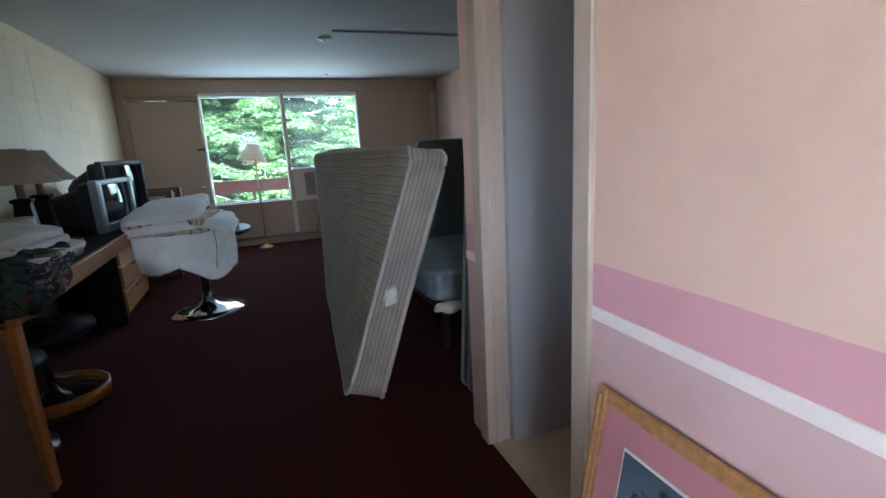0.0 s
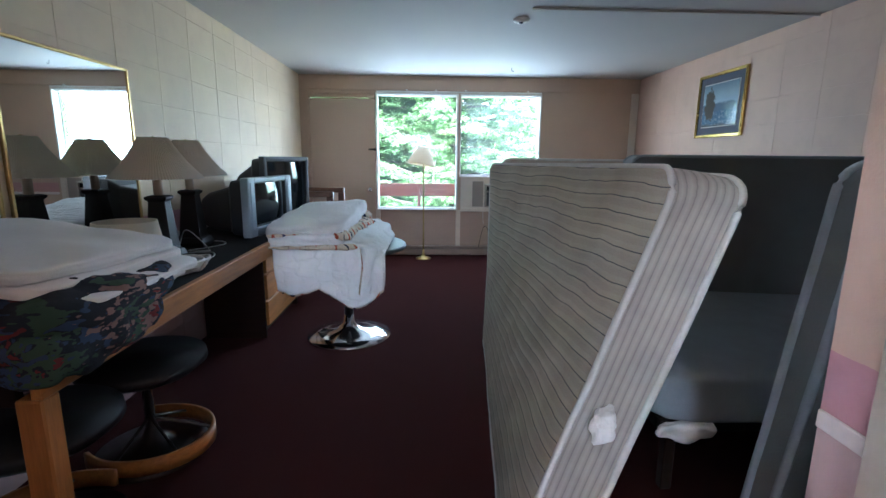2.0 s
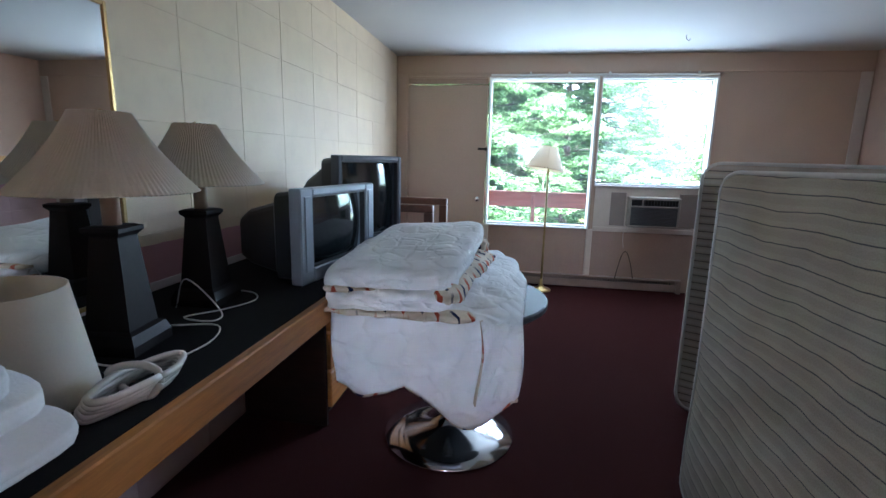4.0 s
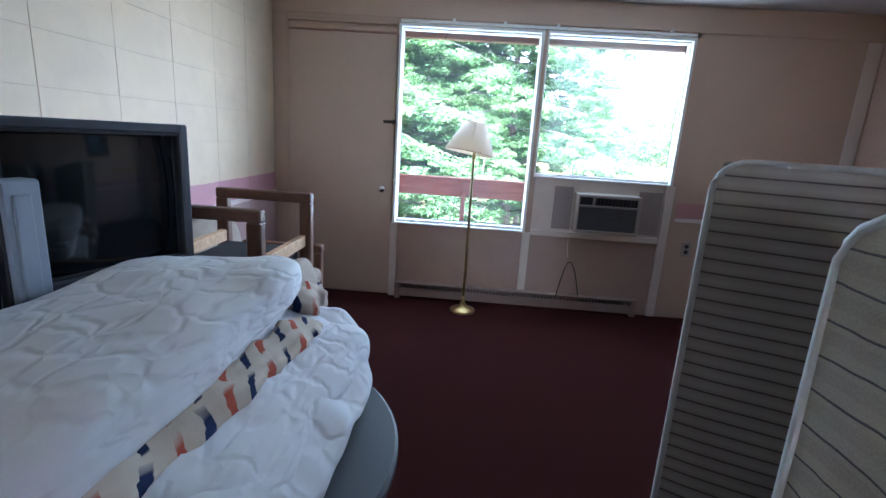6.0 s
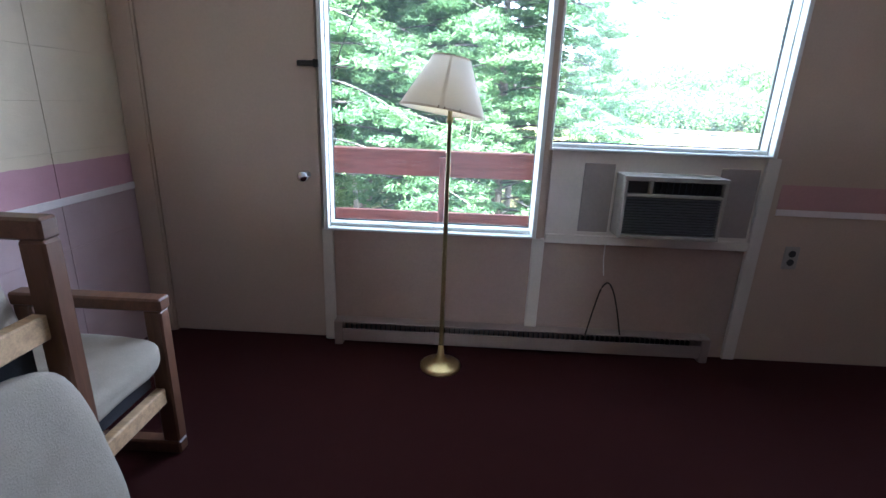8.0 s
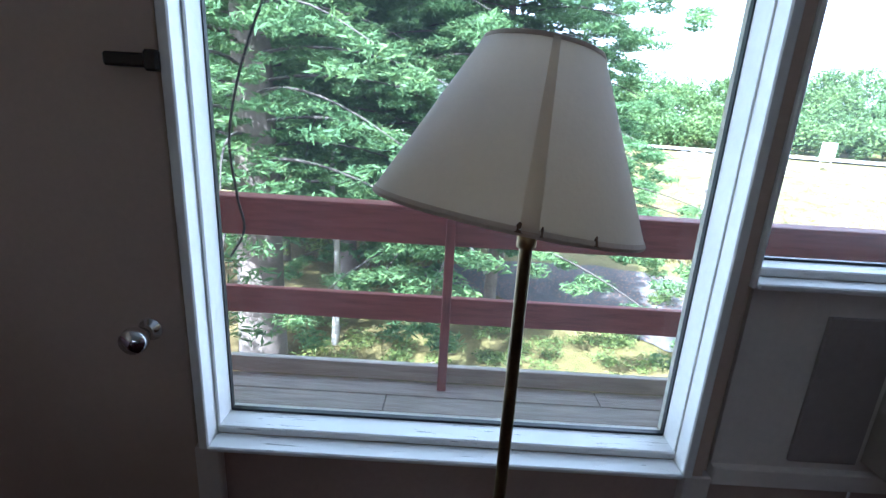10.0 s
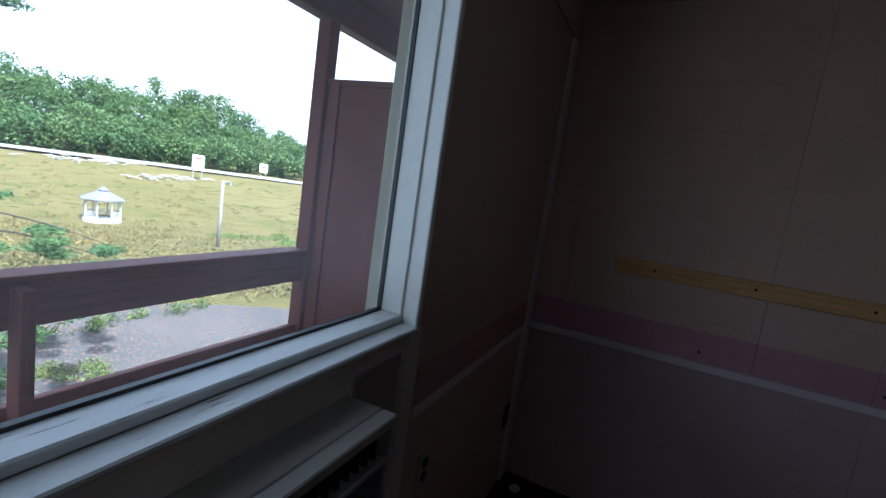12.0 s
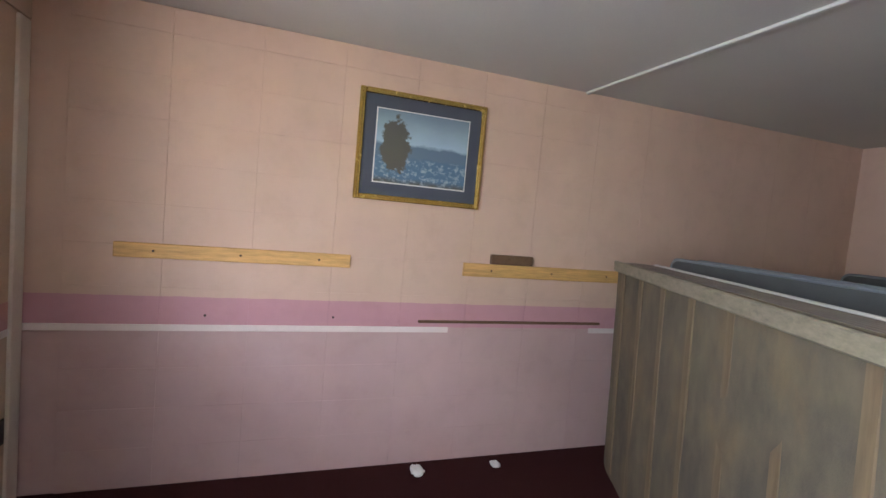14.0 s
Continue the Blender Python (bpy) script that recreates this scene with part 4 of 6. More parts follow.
# ---- land ----
def height(x, y):
    d = math.hypot(x, y)
    if y < 0:
        d = max(0.0, d * 0.3)
    pts = ((0, -3.0), (19, -3.1), (57, -7.3), (90, -6.3), (128, -3.9), (150, -3.0), (200, 3.0), (300, 8.0), (4000, 8.0))
    for (a, za), (b, zb) in zip(pts, pts[1:]):
        if d <= b:
            return za + (zb - za) * (d - a) / (b - a)
    return 8.0


def ground_sheet():
    bm = bmesh.new()
    radii = [0.5, 3, 5, 7, 9, 11, 13, 15, 17, 19, 22, 25, 28, 32, 36, 41, 46, 51, 57, 64, 72, 81, 90, 100, 110, 120, 128, 136, 150, 170, 200, 250, 300, 600, 1500, 3500]
    n = 120
    rings = []
    for r in radii:
        ring = []
        for k in range(n):
            x, y = r * math.sin(2 * math.pi * k / n), r * math.cos(2 * math.pi * k / n)
            bump_ = 0.0 if r < 20 or r > 250 else 0.25 * nz(x * 0.09, y * 0.09) + 0.1 * nz(x * 0.4, y * 0.4)
            ring.append(bm.verts.new((x, y, height(x, y) + bump_)))
        rings.append(ring)
    for a, b in zip(rings, rings[1:]):
        for k in range(n):
            bm.faces.new((a[k], a[(k + 1) % n], b[(k + 1) % n], b[k]))
    bm.faces.new(rings[0])
    bmesh.ops.recalc_face_normals(bm, faces=bm.faces)
    return bm


ground = part("ground", ground_sheet(), M["ground"], None, "", True)
tagged(ground, "dry meadow with yellow grass and leaf litter", "ground", "", "structure")


def polar_strip(name, a0, a1, r_in, r_out, lift, material, label, category, steps=60):
    bm = bmesh.new()
    rows = []
    for i in range(steps + 1):
        f = i / steps
        a = radians(a0 + (a1 - a0) * f)
        row = []
        for k in range(5):
            r = r_in(f) + (r_out(f) - r_in(f)) * k / 4
            r += 0.35 * nz(f * 30.0, k * 3.0) if k in (0, 4) else 0.0
            x, y = r * math.sin(a), r * math.cos(a)
            row.append(bm.verts.new((x, y, height(x, y) + lift)))
        rows.append(row)
    for a, b in zip(rows, rows[1:]):
        for k in range(4):
            bm.faces.new((a[k], a[k + 1], b[k + 1], b[k]))
    bmesh.ops.recalc_face_normals(bm, faces=bm.faces)
    ob = part(name, bm, material, None, "", True)
    return tagged(ob, label, category, "", "structure")


polar_strip("parking_lot", 4, 100, lambda f: 9.8 + 1.5 * (1 - f) ** 4, lambda f: 15.5 + 1.8 * f - 3.0 * (1 - f) ** 5, 0.03, M["asphalt"], "cracked asphalt drive strewn with brown leaves", "pavement")
polar_strip("road", -30, 80, lambda f: 128, lambda f: 136, 0.45, M["road"], "pale two-lane road behind the meadow", "road")


# ---- trees ----
def leaf_cloud(name, centres, spread, count, size, material, parent=None, droop=0.4, seed=1, flat=0.5, long=2.6, fill=0.45, weight=0.0):
    """Many small leaf sprays scattered round the given centres (x, y, z, radius)."""
    rng = np.random.default_rng(seed)
    cs = np.array(centres, float)
    share = cs[:, 3] ** weight
    pick = rng.choice(len(cs), count, p=share / share.sum())
    off = rng.normal(0, 1, (count, 3))
    off /= np.maximum(1e-6, np.linalg.norm(off, axis=1))[:, None]
    off *= (rng.random(count) ** fill)[:, None] * (cs[pick, 3] * spread)[:, None]
    off[:, 2] *= flat
    p = cs[pick, :3] + off
    ax = rng.normal(0, 1, (count, 3))
    ax[:, 2] = ax[:, 2] * 0.35 - droop
    ax /= np.linalg.norm(ax, axis=1)[:, None]
    sd = np.cross(ax, rng.normal(0, 1, (count, 3)))
    sd /= np.maximum(1e-6, np.linalg.norm(sd, axis=1))[:, None]
    s = size * (0.6 + 0.8 * rng.random(count))[:, None]
    a, b = p - ax * s * long * 0.5, p + ax * s * long * 0.5
    m1, m2 = p + sd * s * 0.5, p - sd * s * 0.5
    verts = np.stack([a, m1, b, m2], 1).reshape(-1, 3)
    me = bpy.data.meshes.new(name)
    me.vertices.add(len(verts))
    me.vertices.foreach_set("co", verts.ravel())
    me.loops.add(count * 4)
    me.loops.foreach_set("vertex_index", np.arange(count * 4))
    me.polygons.add(count)
    me.polygons.foreach_set("loop_start", np.arange(0, count * 4, 4))
    me.update(calc_edges=True)
    me.materials.append(material)
    ob = new(name, me)
    if parent is not None:
        ob.parent = parent
    return ob


def conifer(at, tall, reach, low, count, seed, label, trunk_r=0.24, size=0.05, skip=None):
    """Hemlock: tapered trunk, drooping limbs, sprays along them."""
    rng = random.Random(seed)
    top = thing("hemlock_tree", at, label, "tree", "hemlocks by the balcony")
    part("trunk", tube([(0, 0, -0.3), (0.04, 0.03, tall * 0.3), (-0.03, 0.05, tall * 0.65), (0.0, 0.0, tall)], trunk_r, 14, 8, 0.12), M["bark"], top, "rough grey-brown bark", True)
    limbs = bmesh.new()
    cents = []
    n = int(tall * 11)
    for i in range(n):
        f = i / n
        z = low + (tall - low) * f
        ln = reach * (1 - 0.85 * f) * (0.65 + 0.5 * rng.random())
        a = i * 2.4 + rng.random() * 0.7
        if skip and skip(a, z):
            continue
        pts = []
        for k in range(6):
            s = k / 5
            r = ln * s
            pts.append(Vector((r * math.cos(a + 0.15 * s), r * math.sin(a + 0.15 * s), z + 0.25 * ln * s * (1 - 1.5 * s))))
        sub = tube(pts, 0.026 * (1 - 0.6 * f) + 0.006, 5, 2, 0.2)
        me_ = bpy.data.meshes.new("tmp")
        sub.to_mesh(me_)
        sub.free()
        limbs.from_mesh(me_)
        bpy.data.meshes.remove(me_)
        for k in range(1, 6):
            p = pts[k]
            w = 0.34 + 0.3 * (k / 5) * (1 - k / 8)
            side = Vector((-math.sin(a), math.cos(a), 0))
            for q in (-1, 0, 1):
                c = p + side * q * w * (0.6 + 0.5 * rng.random()) * min(1.0, ln / 2.5)
                cents.append((c.x, c.y, c.z - 0.05 - 0.12 * abs(q) - 0.1 * rng.random(), w * 0.62))
    part("limbs", limbs, M["limb"], top)
    leaf_cloud("crown", cents, 1.0, count, size, M["hemlock"], top, 0.35, seed, 0.30, 5.2)
    return top


GZ = -3.0
conifer((-1.62, 6.6, GZ), 15, 4.3, 2.7, 240000, 3, "tall hemlock with drooping green boughs and a thick trunk", 0.42, 0.024)
conifer((2.5, 8.9, GZ), 11.5, 5.3, 1.7, 380000, 5, "hemlock with dense drooping boughs down to the railing", 0.15, 0.023)
conifer((-1.2, 11.5, GZ), 17, 5.0, 3.0, 120000, 7, "tall hemlock with dense drooping boughs", 0.26, 0.05)
conifer((0.3, 13.2, GZ), 17, 4.6, 1.0, 60000, 13, "hemlock behind the near trees", 0.22, 0.075)
conifer((-5.5, 11.5, GZ), 15, 4.2, 2.4, 60000, 9, "hemlock behind the near trees", 0.24, 0.07)
conifer((-4.2, 17.0, GZ), 15, 4.5, 2.2, 60000, 11, "hemlock behind the near trees", 0.24, 0.08)
for i, (x, y, r, h) in enumerate(((-0.55, 7.4, 0.075, 4.2), (-3.4, 7.0, 0.13, 9), (-2.4, 9.6, 0.09, 8), (-3.2, 12.5, 0.11, 9), (3.3, 14.0, 0.13, 8))):
    s_ = thing("sapling", (x, y, GZ), "slim grey bare tree stem", "tree", "slim stems under the hemlocks")
    part("trunk", tube([(0, 0, -0.2), (0.05, 0.02, h * 0.4), (-0.04, 0.06, h * 0.75), (0.05, 0, h)], r, 9, 5, 0.35), M["dead_wood" if i == 0 else "bark"], s_, "", True)

# undergrowth below the hemlocks, weeds by the drive
rngu = np.random.default_rng(4)
cents = [(x, y, GZ + 0.25 + 0.25 * rngu.random(), 0.35 + 0.4 * rngu.random()) for x, y in zip(rngu.uniform(-9, 1.5, 70), rngu.uniform(11, 21, 70))]
ob = leaf_cloud("undergrowth", cents, 1.0, 16000, 0.06, M["weeds"], None, -0.2, 21, 0.6, 1.6)
tagged(ob, "green bushes and saplings under the trees", "bushes", "", "stuff")
cents = [(x, y, GZ + 0.06, 0.3) for x, y in zip(rngu.uniform(-1.5, 7.5, 90), rngu.uniform(6.3, 9.3, 90))]
ob = leaf_cloud("weeds", cents, 1.0, 14000, 0.028, M["weeds"], None, -0.3, 22, 0.25, 2.4)
tagged(ob, "low green weeds and grass below the balcony", "weeds", "", "stuff")
cents = [(x, y, height(x, y) + 0.12, 0.8) for x, y in zip(rngu.uniform(34, 52, 60), rngu.uniform(28, 40, 60))]
ob = leaf_cloud("reeds", cents, 1.0, 9000, 0.13, M["weeds"], None, -0.5, 23, 0.22, 2.2)
tagged(ob, "patch of tall green weeds in the meadow", "weeds", "", "stuff")
rngm = np.random.default_rng(6)
cents = []
for k in range(2600):
    az, d = radians(rngm.uniform(-4, 62)), 17.5 + 100 * rngm.random() ** 1.3
    x, y = d * math.sin(az), d * math.cos(az)
    cents.append((x, y, height(x, y) + 0.08, 0.35 + 0.9 * rngm.random()))
ob = leaf_cloud("meadow_grass", cents, 1.0, 70000, 0.07, M["straw"], None, -0.8, 27, 0.16, 4.0)
tagged(ob, "tufts of dry yellow meadow grass", "grass", "", "stuff")
cents = [((12.6 + 0.35 * i) * math.sin(radians(a)), (12.6 + 0.35 * i) * math.cos(radians(a)), GZ + 0.10, 0.22 + 0.1 * (i % 3)) for i, a in enumerate((33.2, 34, 35.1, 38, 38.4, 39, 41, 44, 44.6, 46))]
ob = leaf_cloud("drive_weeds", cents, 1.0, 900, 0.035, M["weeds"], None, -0.6, 24, 0.9, 4.0)
tagged(ob, "weeds growing through cracked asphalt", "weeds", "", "stuff")


def woods():
    """Far wooded ridge: rows of lobed crowns rising behind the road, some of them spired."""
    rng = random.Random(8)
    cents = []
    for row, (dist, base_h) in enumerate(((141, 7.0), (149, 10), (159, 13), (172, 15.5), (188, 17.5))):
        n = 84
        for i in range(n):
            az = -40 + 128 * (i + rng.random() * 0.8) / n
            fall = 1.0 if az < 39 else max(0.12, 1 - (az - 39) / 23)
            d = dist + rng.random() * 7
            x, y = d * math.sin(radians(az)), d * math.cos(radians(az))
            z0 = height(x, y) * (1.0 if az < 39 else fall)
            hgt = base_h * (0.8 + 0.35 * rng.random()) * fall * (1.0 + 0.16 * math.exp(-((az - 34) / 9) ** 2))
            wide = (3.2 + 1.5 * rng.random()) * (0.55 + 0.45 * fall)
            if rng.random() < 0.14:
                for k in range(9):
                    f = 0.12 + 0.88 * k / 8
                    cents.append((x + rng.gauss(0, 0.3), y + rng.gauss(0, 0.3), z0 + hgt * f, max(0.5, wide * 0.8 * (1.12 - f))))
            else:
                mid = z0 + hgt * 0.64
                cents.append((x, y, mid, wide))
                for k in range(11):
                    a, e = rng.random() * 6.283, math.asin(rng.uniform(-0.6, 1.0))
                    cents.append((x + wide * 0.8 * math.cos(a) * math.cos(e), y + wide * 0.8 * math.sin(a) * math.cos(e), mid + hgt * 0.30 * math.sin(e), wide * rng.uniform(0.35, 0.6)))
                for k in range(2):
                    cents.append((x + rng.gauss(0, 1.0), y + rng.gauss(0, 1.0), z0 + hgt * 0.22 * (k + 0.5), wide * 0.6))
    return cents


cents = woods()
ob = leaf_cloud("far_woods", cents, 1.0, 400000, 0.56, M["broadleaf"], None, 0.1, 31, 0.9, 1.15, 0.32, 2.0)
tagged(ob, "wooded ridge of green broadleaf trees beyond the road", "woods", "", "stuff")

# dead brush and logs along the road
rngb = random.Random(5)
brush = bmesh.new()
for (a0, d0, n, sp) in ((30, 124, 26, 5.0), (36, 108, 34, 4.0), (28, 122, 18, 4.5)):
    for i in range(n):
        x, y = d0 * math.sin(radians(a0)) + rngb.gauss(0, sp), d0 * math.cos(radians(a0)) + rngb.gauss(0, 1.6)
        a = rngb.random() * 6.3
        sub = tube([(x, y, height(x, y) + 0.15), (x + 1.2 * math.cos(a), y + 1.2 * math.sin(a), height(x, y) + 0.5), (x + 2.4 * math.cos(a), y + 2.4 * math.sin(a), height(x, y) + 0.2 + 0.5 * rngb.random())], 0.12, 5, 2, 0.5)
        me_ = bpy.data.meshes.new("tmp")
        sub.to_mesh(me_)
        sub.free()
        brush.from_mesh(me_)
        bpy.data.meshes.remove(me_)
ob = part("brush_pile", brush, M["dead_wood"])
tagged(ob, "piles of bleached dead branches in the meadow", "brush", "", "stuff")
ob = part("fallen_branch", tube(((-0.4, 5.6, GZ + 0.12), (0.5, 5.9, GZ + 0.25), (1.4, 6.1, GZ + 0.42)), 0.025, 7, 6, 0.4), M["dead_wood"], None, "", True)
tagged(ob, "long bare fallen branch on the grass", "branch")


# ---- gazebo, signs, pole ----
def gazebo(at):
    g = thing("gazebo", at, "white octagonal wooden gazebo with a grey roof", "gazebo")
    part("base", lathe(((1.75, -0.3), (1.75, 0.18), (1.70, 0.2)), 8), M["gazebo"], g)
    part("roof", lathe(((2.05, 2.15), (2.05, 2.25), (0.62, 2.98), (0.60, 3.0)), 8), M["gazebo_roof"], g, "grey shingled roof")
    part("cupola", lathe(((0.42, 2.95), (0.42, 3.12), (0.55, 3.14), (0.06, 3.5), (0.02, 3.7)), 8), M["gazebo_roof"], g, "small roof cupola")
    for k in range(8):
        a, b = 2 * math.pi * k / 8, 2 * math.pi * (k + 1) / 8
        x, y = 1.6 * math.cos(a), 1.6 * math.sin(a)
        part("post", box(x - 0.06, x + 0.06, y - 0.06, y + 0.06, 0.18, 2.2, 0.01), M["gazebo"], g)
        if k == 5:
            continue
        x2, y2 = 1.6 * math.cos(b), 1.6 * math.sin(b)
        ln = math.hypot(x2 - x, y2 - y)
        mt = Matrix.Translation(((x + x2) / 2, (y + y2) / 2, 0)) @ Matrix.Rotation(math.atan2(y2 - y, x2 - x), 4, "Z")
        bm = bmesh.new()
        for z in (0.35, 0.92):
            add_box(bm, -ln / 2, ln / 2, -0.03, 0.03, z, z + 0.06, 0, mt)
        for q in range(7):
            xx = -ln / 2 + 0.1 + q * (ln - 0.2) / 6
            add_box(bm, xx - 0.02, xx + 0.02, -0.02, 0.02, 0.4, 0.93, 0, mt)
        part("balustrade", bm, M["gazebo"], g)
        bm = bmesh.new()
        add_box(bm, -ln / 2, ln / 2, -0.03, 0.03, 2.0, 2.14, 0, mt)
        part("lintel", bm, M["gazebo"], g)
    return g


def polar(az, d, z=None):
    x, y = 2.05 + d * math.sin(radians(az)), -0.45 + d * math.cos(radians(az))
    return (x, y, height(x, y) if z is None else z)


gazebo(polar(29.55, 60))


def sign(az, d, w, h, up, red, label):
    p = polar(az, d)
    s_ = thing("roadside_sign", p, label, "sign", "signs along the road", -az)
    part("board", box(-w / 2, w / 2, -0.1, 0.1, up, up + h, 0.02), M["sign"], s_)
    for x in (-w * 0.36, w * 0.36):
        part("post", box(x - 0.1, x + 0.1, 0.1, 0.28, -0.6, up + h * 0.9, 0.01), M["pole"], s_)
    if red:
        part("mark", boxes(((-w * 0.3, w * 0.35, -0.13, -0.1, up + h * 0.72, up + h * 0.84), (-w * 0.3, w * 0.2, -0.13, -0.1, up + h * 0.52, up + h * 0.6)), 0), M["sign_red"], s_, "unreadable red and dark marks")
    else:
        part("mark", boxes(((-w * 0.3, w * 0.3, -0.13, -0.1, up + h * 0.45, up + h * 0.7),), 0), M["ac_grille"], s_, "unreadable grey marks")


sign(37.6, 112, 2.2, 3.2, 2.0, True, "tall white roadside sign with red marks")
sign(44.1, 138, 2.0, 2.3, 1.3, False, "white roadside sign on two posts")
pp = polar(40.2, 36)
pole = thing("lamp_post", pp, "weathered wooden lamp post with a small lamp arm", "lamp post")
part("post", lathe(((0.13, -0.3), (0.10, 1.4 - pp[2] - 1.8)), 10), M["pole"], pole, "", True)
part("arm", tube(((0, 0, 1.25 - pp[2] - 1.8), (0.35, 0, 1.32 - pp[2] - 1.8), (0.6, 0, 1.27 - pp[2] - 1.8)), 0.05, 6), M["pole"], pole)
part("lamp_head", lathe(((0.16, 1.1 - pp[2] - 1.8), (0.10, 1.3 - pp[2] - 1.8)), 10, True, Matrix.Translation((0.6, 0, 0))), M["ac_grille"], pole)


# ---- soft goods helpers ----
def lerp(a, b, t):
    return Vector(a) * (1 - t) + Vector(b) * t


def rounded_loop(w, h, r, n=6, side=10):
    """Outline of a rounded rectangle, counter-clockwise."""
    pts = []
    corners = ((w - r, r, -90), (w - r, h - r, 0), (r, h - r, 90), (r, r, 180))
    for ci, (cx, cy, a0) in enumerate(corners):
        for k in range(n + 1):
            a = radians(a0 + 90 * k / n)
            pts.append((cx + r * math.cos(a), cy + r * math.sin(a)))
        nx, ny, na = corners[(ci + 1) % 4]
        e = (nx + r * math.cos(radians(na)), ny + r * math.sin(radians(na)))
        s = pts[-1]
        for k in range(1, side):
            pts.append((s[0] + (e[0] - s[0]) * k / side, s[1] + (e[1] - s[1]) * k / side))
    return pts


def mattress(name, label, category, corners, thick, size, face_m, side_m, back_m, radius=0.09, puff=0.018, group="", sag=0.0):
    """A mattress or box spring on edge. corners: front bottom near, front bottom far, front top near, front top far;
    thick: the way through it at the near end and at the far end."""
    bn, bf, tn, tf = (Vector(c) for c in corners)
    k0, k1 = (Vector(c) for c in thick)
    w, h = size
    loop = rounded_loop(w, h, radius)
    n = len(loop)

    def at(u, v, d):
        a, b = u / w, v / h
        p = lerp(lerp(bn, bf, a), lerp(tn, tf, a), b) + lerp(k0, k1, a) * d
        edge = min(1.0, min(u, w - u, v, h - v) / 0.12)
        bulge = puff * (edge ** 0.5) * (1 if d < 0.5 else -1) + 0.006 * nz(u * 3, v * 3, d * 9)
        p -= lerp(k0, k1, a).normalized() * bulge
        p.x += sag * math.sin(math.pi * a) * math.sin(math.pi * b)
        return p

    top = tagged(new(name), label, category, group)
    top.location = bn
    top.empty_display_size = 0.05
    inv = Matrix.Translation(-bn)
    for d, nm, m in ((0.0, "top_panel", face_m), (1.0, "bottom_panel", back_m)):
        bm = bmesh.new()
        lay = bm.loops.layers.uv.new("UVMap")
        rings, uvs = [], {}
        for q in range(13):
            s = 1 - q / 13
            ring = []
            for (u, v) in loop:
                uu, vv = w / 2 + (u - w / 2) * s, h / 2 + (v - h / 2) * s
                vert = bm.verts.new(inv @ at(uu, vv, d))
                uvs[vert] = (uu, vv)
                ring.append(vert)
            rings.append(ring)
        for a, b in zip(rings, rings[1:]):
            for k in range(n):
                f = bm.faces.new((a[k], a[(k + 1) % n], b[(k + 1) % n], b[k]))
        bm.faces.new(rings[-1])
        for f in bm.faces:
            for lp in f.loops:
                lp[lay].uv = uvs[lp.vert]
        if d > 0.5:
            bmesh.ops.reverse_faces(bm, faces=bm.faces)
        part(nm, bm, m, top, "", True)
    bm = bmesh.new()
    lay = bm.loops.layers.uv.new("UVMap")
    per, rows, acc = [], [], 0.0
    for k in range(n + 1):
        u, v = loop[k % n]
        if k:
            acc += math.hypot(u - loop[k - 1][0], v - loop[k - 1][1])
        per.append(acc)
        rows.append([bm.verts.new(inv @ at(u, v, d) + Vector((0, 0, 0.004 * math.sin(math.pi * d)))) for d in (0, 0.25, 0.5, 0.75, 1.0)])
    tl = k0.length
    for k in range(n):
        for j in range(4):
            f = bm.faces.new((rows[k][j], rows[k][j + 1], rows[k + 1][j + 1], rows[k + 1][j]))
            for lp, (a, b) in zip(f.loops, ((k, j), (k, j + 1), (k + 1, j + 1), (k + 1, j))):
                lp[lay].uv = (b / 4 * tl, per[a])
    bmesh.ops.recalc_face_normals(bm, faces=bm.faces)
    part("border", bm, side_m, top, "", True)
    for d in ((0.03, 0.97) if back_m != M["dust"] else (0.03,)):
        ring = [inv @ at(u, v, d) for u, v in loop]
        part("piping", tube(ring + [ring[0]], 0.011, 6, 1), M["bs_blue"] if face_m == M["bs_grey"] else M["piping"], top, "corded edge", True)
    return top


def soft_box(x0, x1, y0, y1, z0, z1, cuts=14, e=0.35, amp=0.012, freq=5.0, seed=0.0, shear=(0, 0), tilt=(0, 0)):
    """A stuffed, rounded slab of cloth with wrinkles."""
    bm = bmesh.new()
    bmesh.ops.create_cube(bm, size=2.0)
    bmesh.ops.subdivide_edges(bm, edges=bm.edges, cuts=cuts, use_grid_fill=True)
    c = Vector(((x0 + x1) / 2, (y0 + y1) / 2, (z0 + z1) / 2))
    hx, hy, hz = (x1 - x0) / 2, (y1 - y0) / 2, (z1 - z0) / 2
    for v in bm.verts:
        p = v.co
        q = 2 / e
        r = (abs(p.x) ** q + abs(p.y) ** q + abs(p.z) ** q) ** (1 / q)
        d = p / r
        # keep the flat of the slab, round the rim over its own thickness
        d = Vector((d.x, d.y, d.z))
        lx, ly, lz = d.x * hx, d.y * hy, d.z * hz
        w = c + Vector((lx, ly, lz))
        nrm = Vector((d.x / hx, d.y / hy, d.z / hz)).normalized()
        w += nrm * (amp * nz(w.x * freq + seed, w.y * freq, w.z * freq * 1.5) + 0.35 * amp * nz(w.x * freq * 3.1, w.y * freq * 3.1 + seed, w.z * freq * 3))
        w.x += shear[0] * (w.y - c.y)
        w.y += shear[1] * (w.x - c.x)
        w.z += tilt[0] * (w.x - c.x) + tilt[1] * (w.y - c.y)
        v.co = w
    return bm


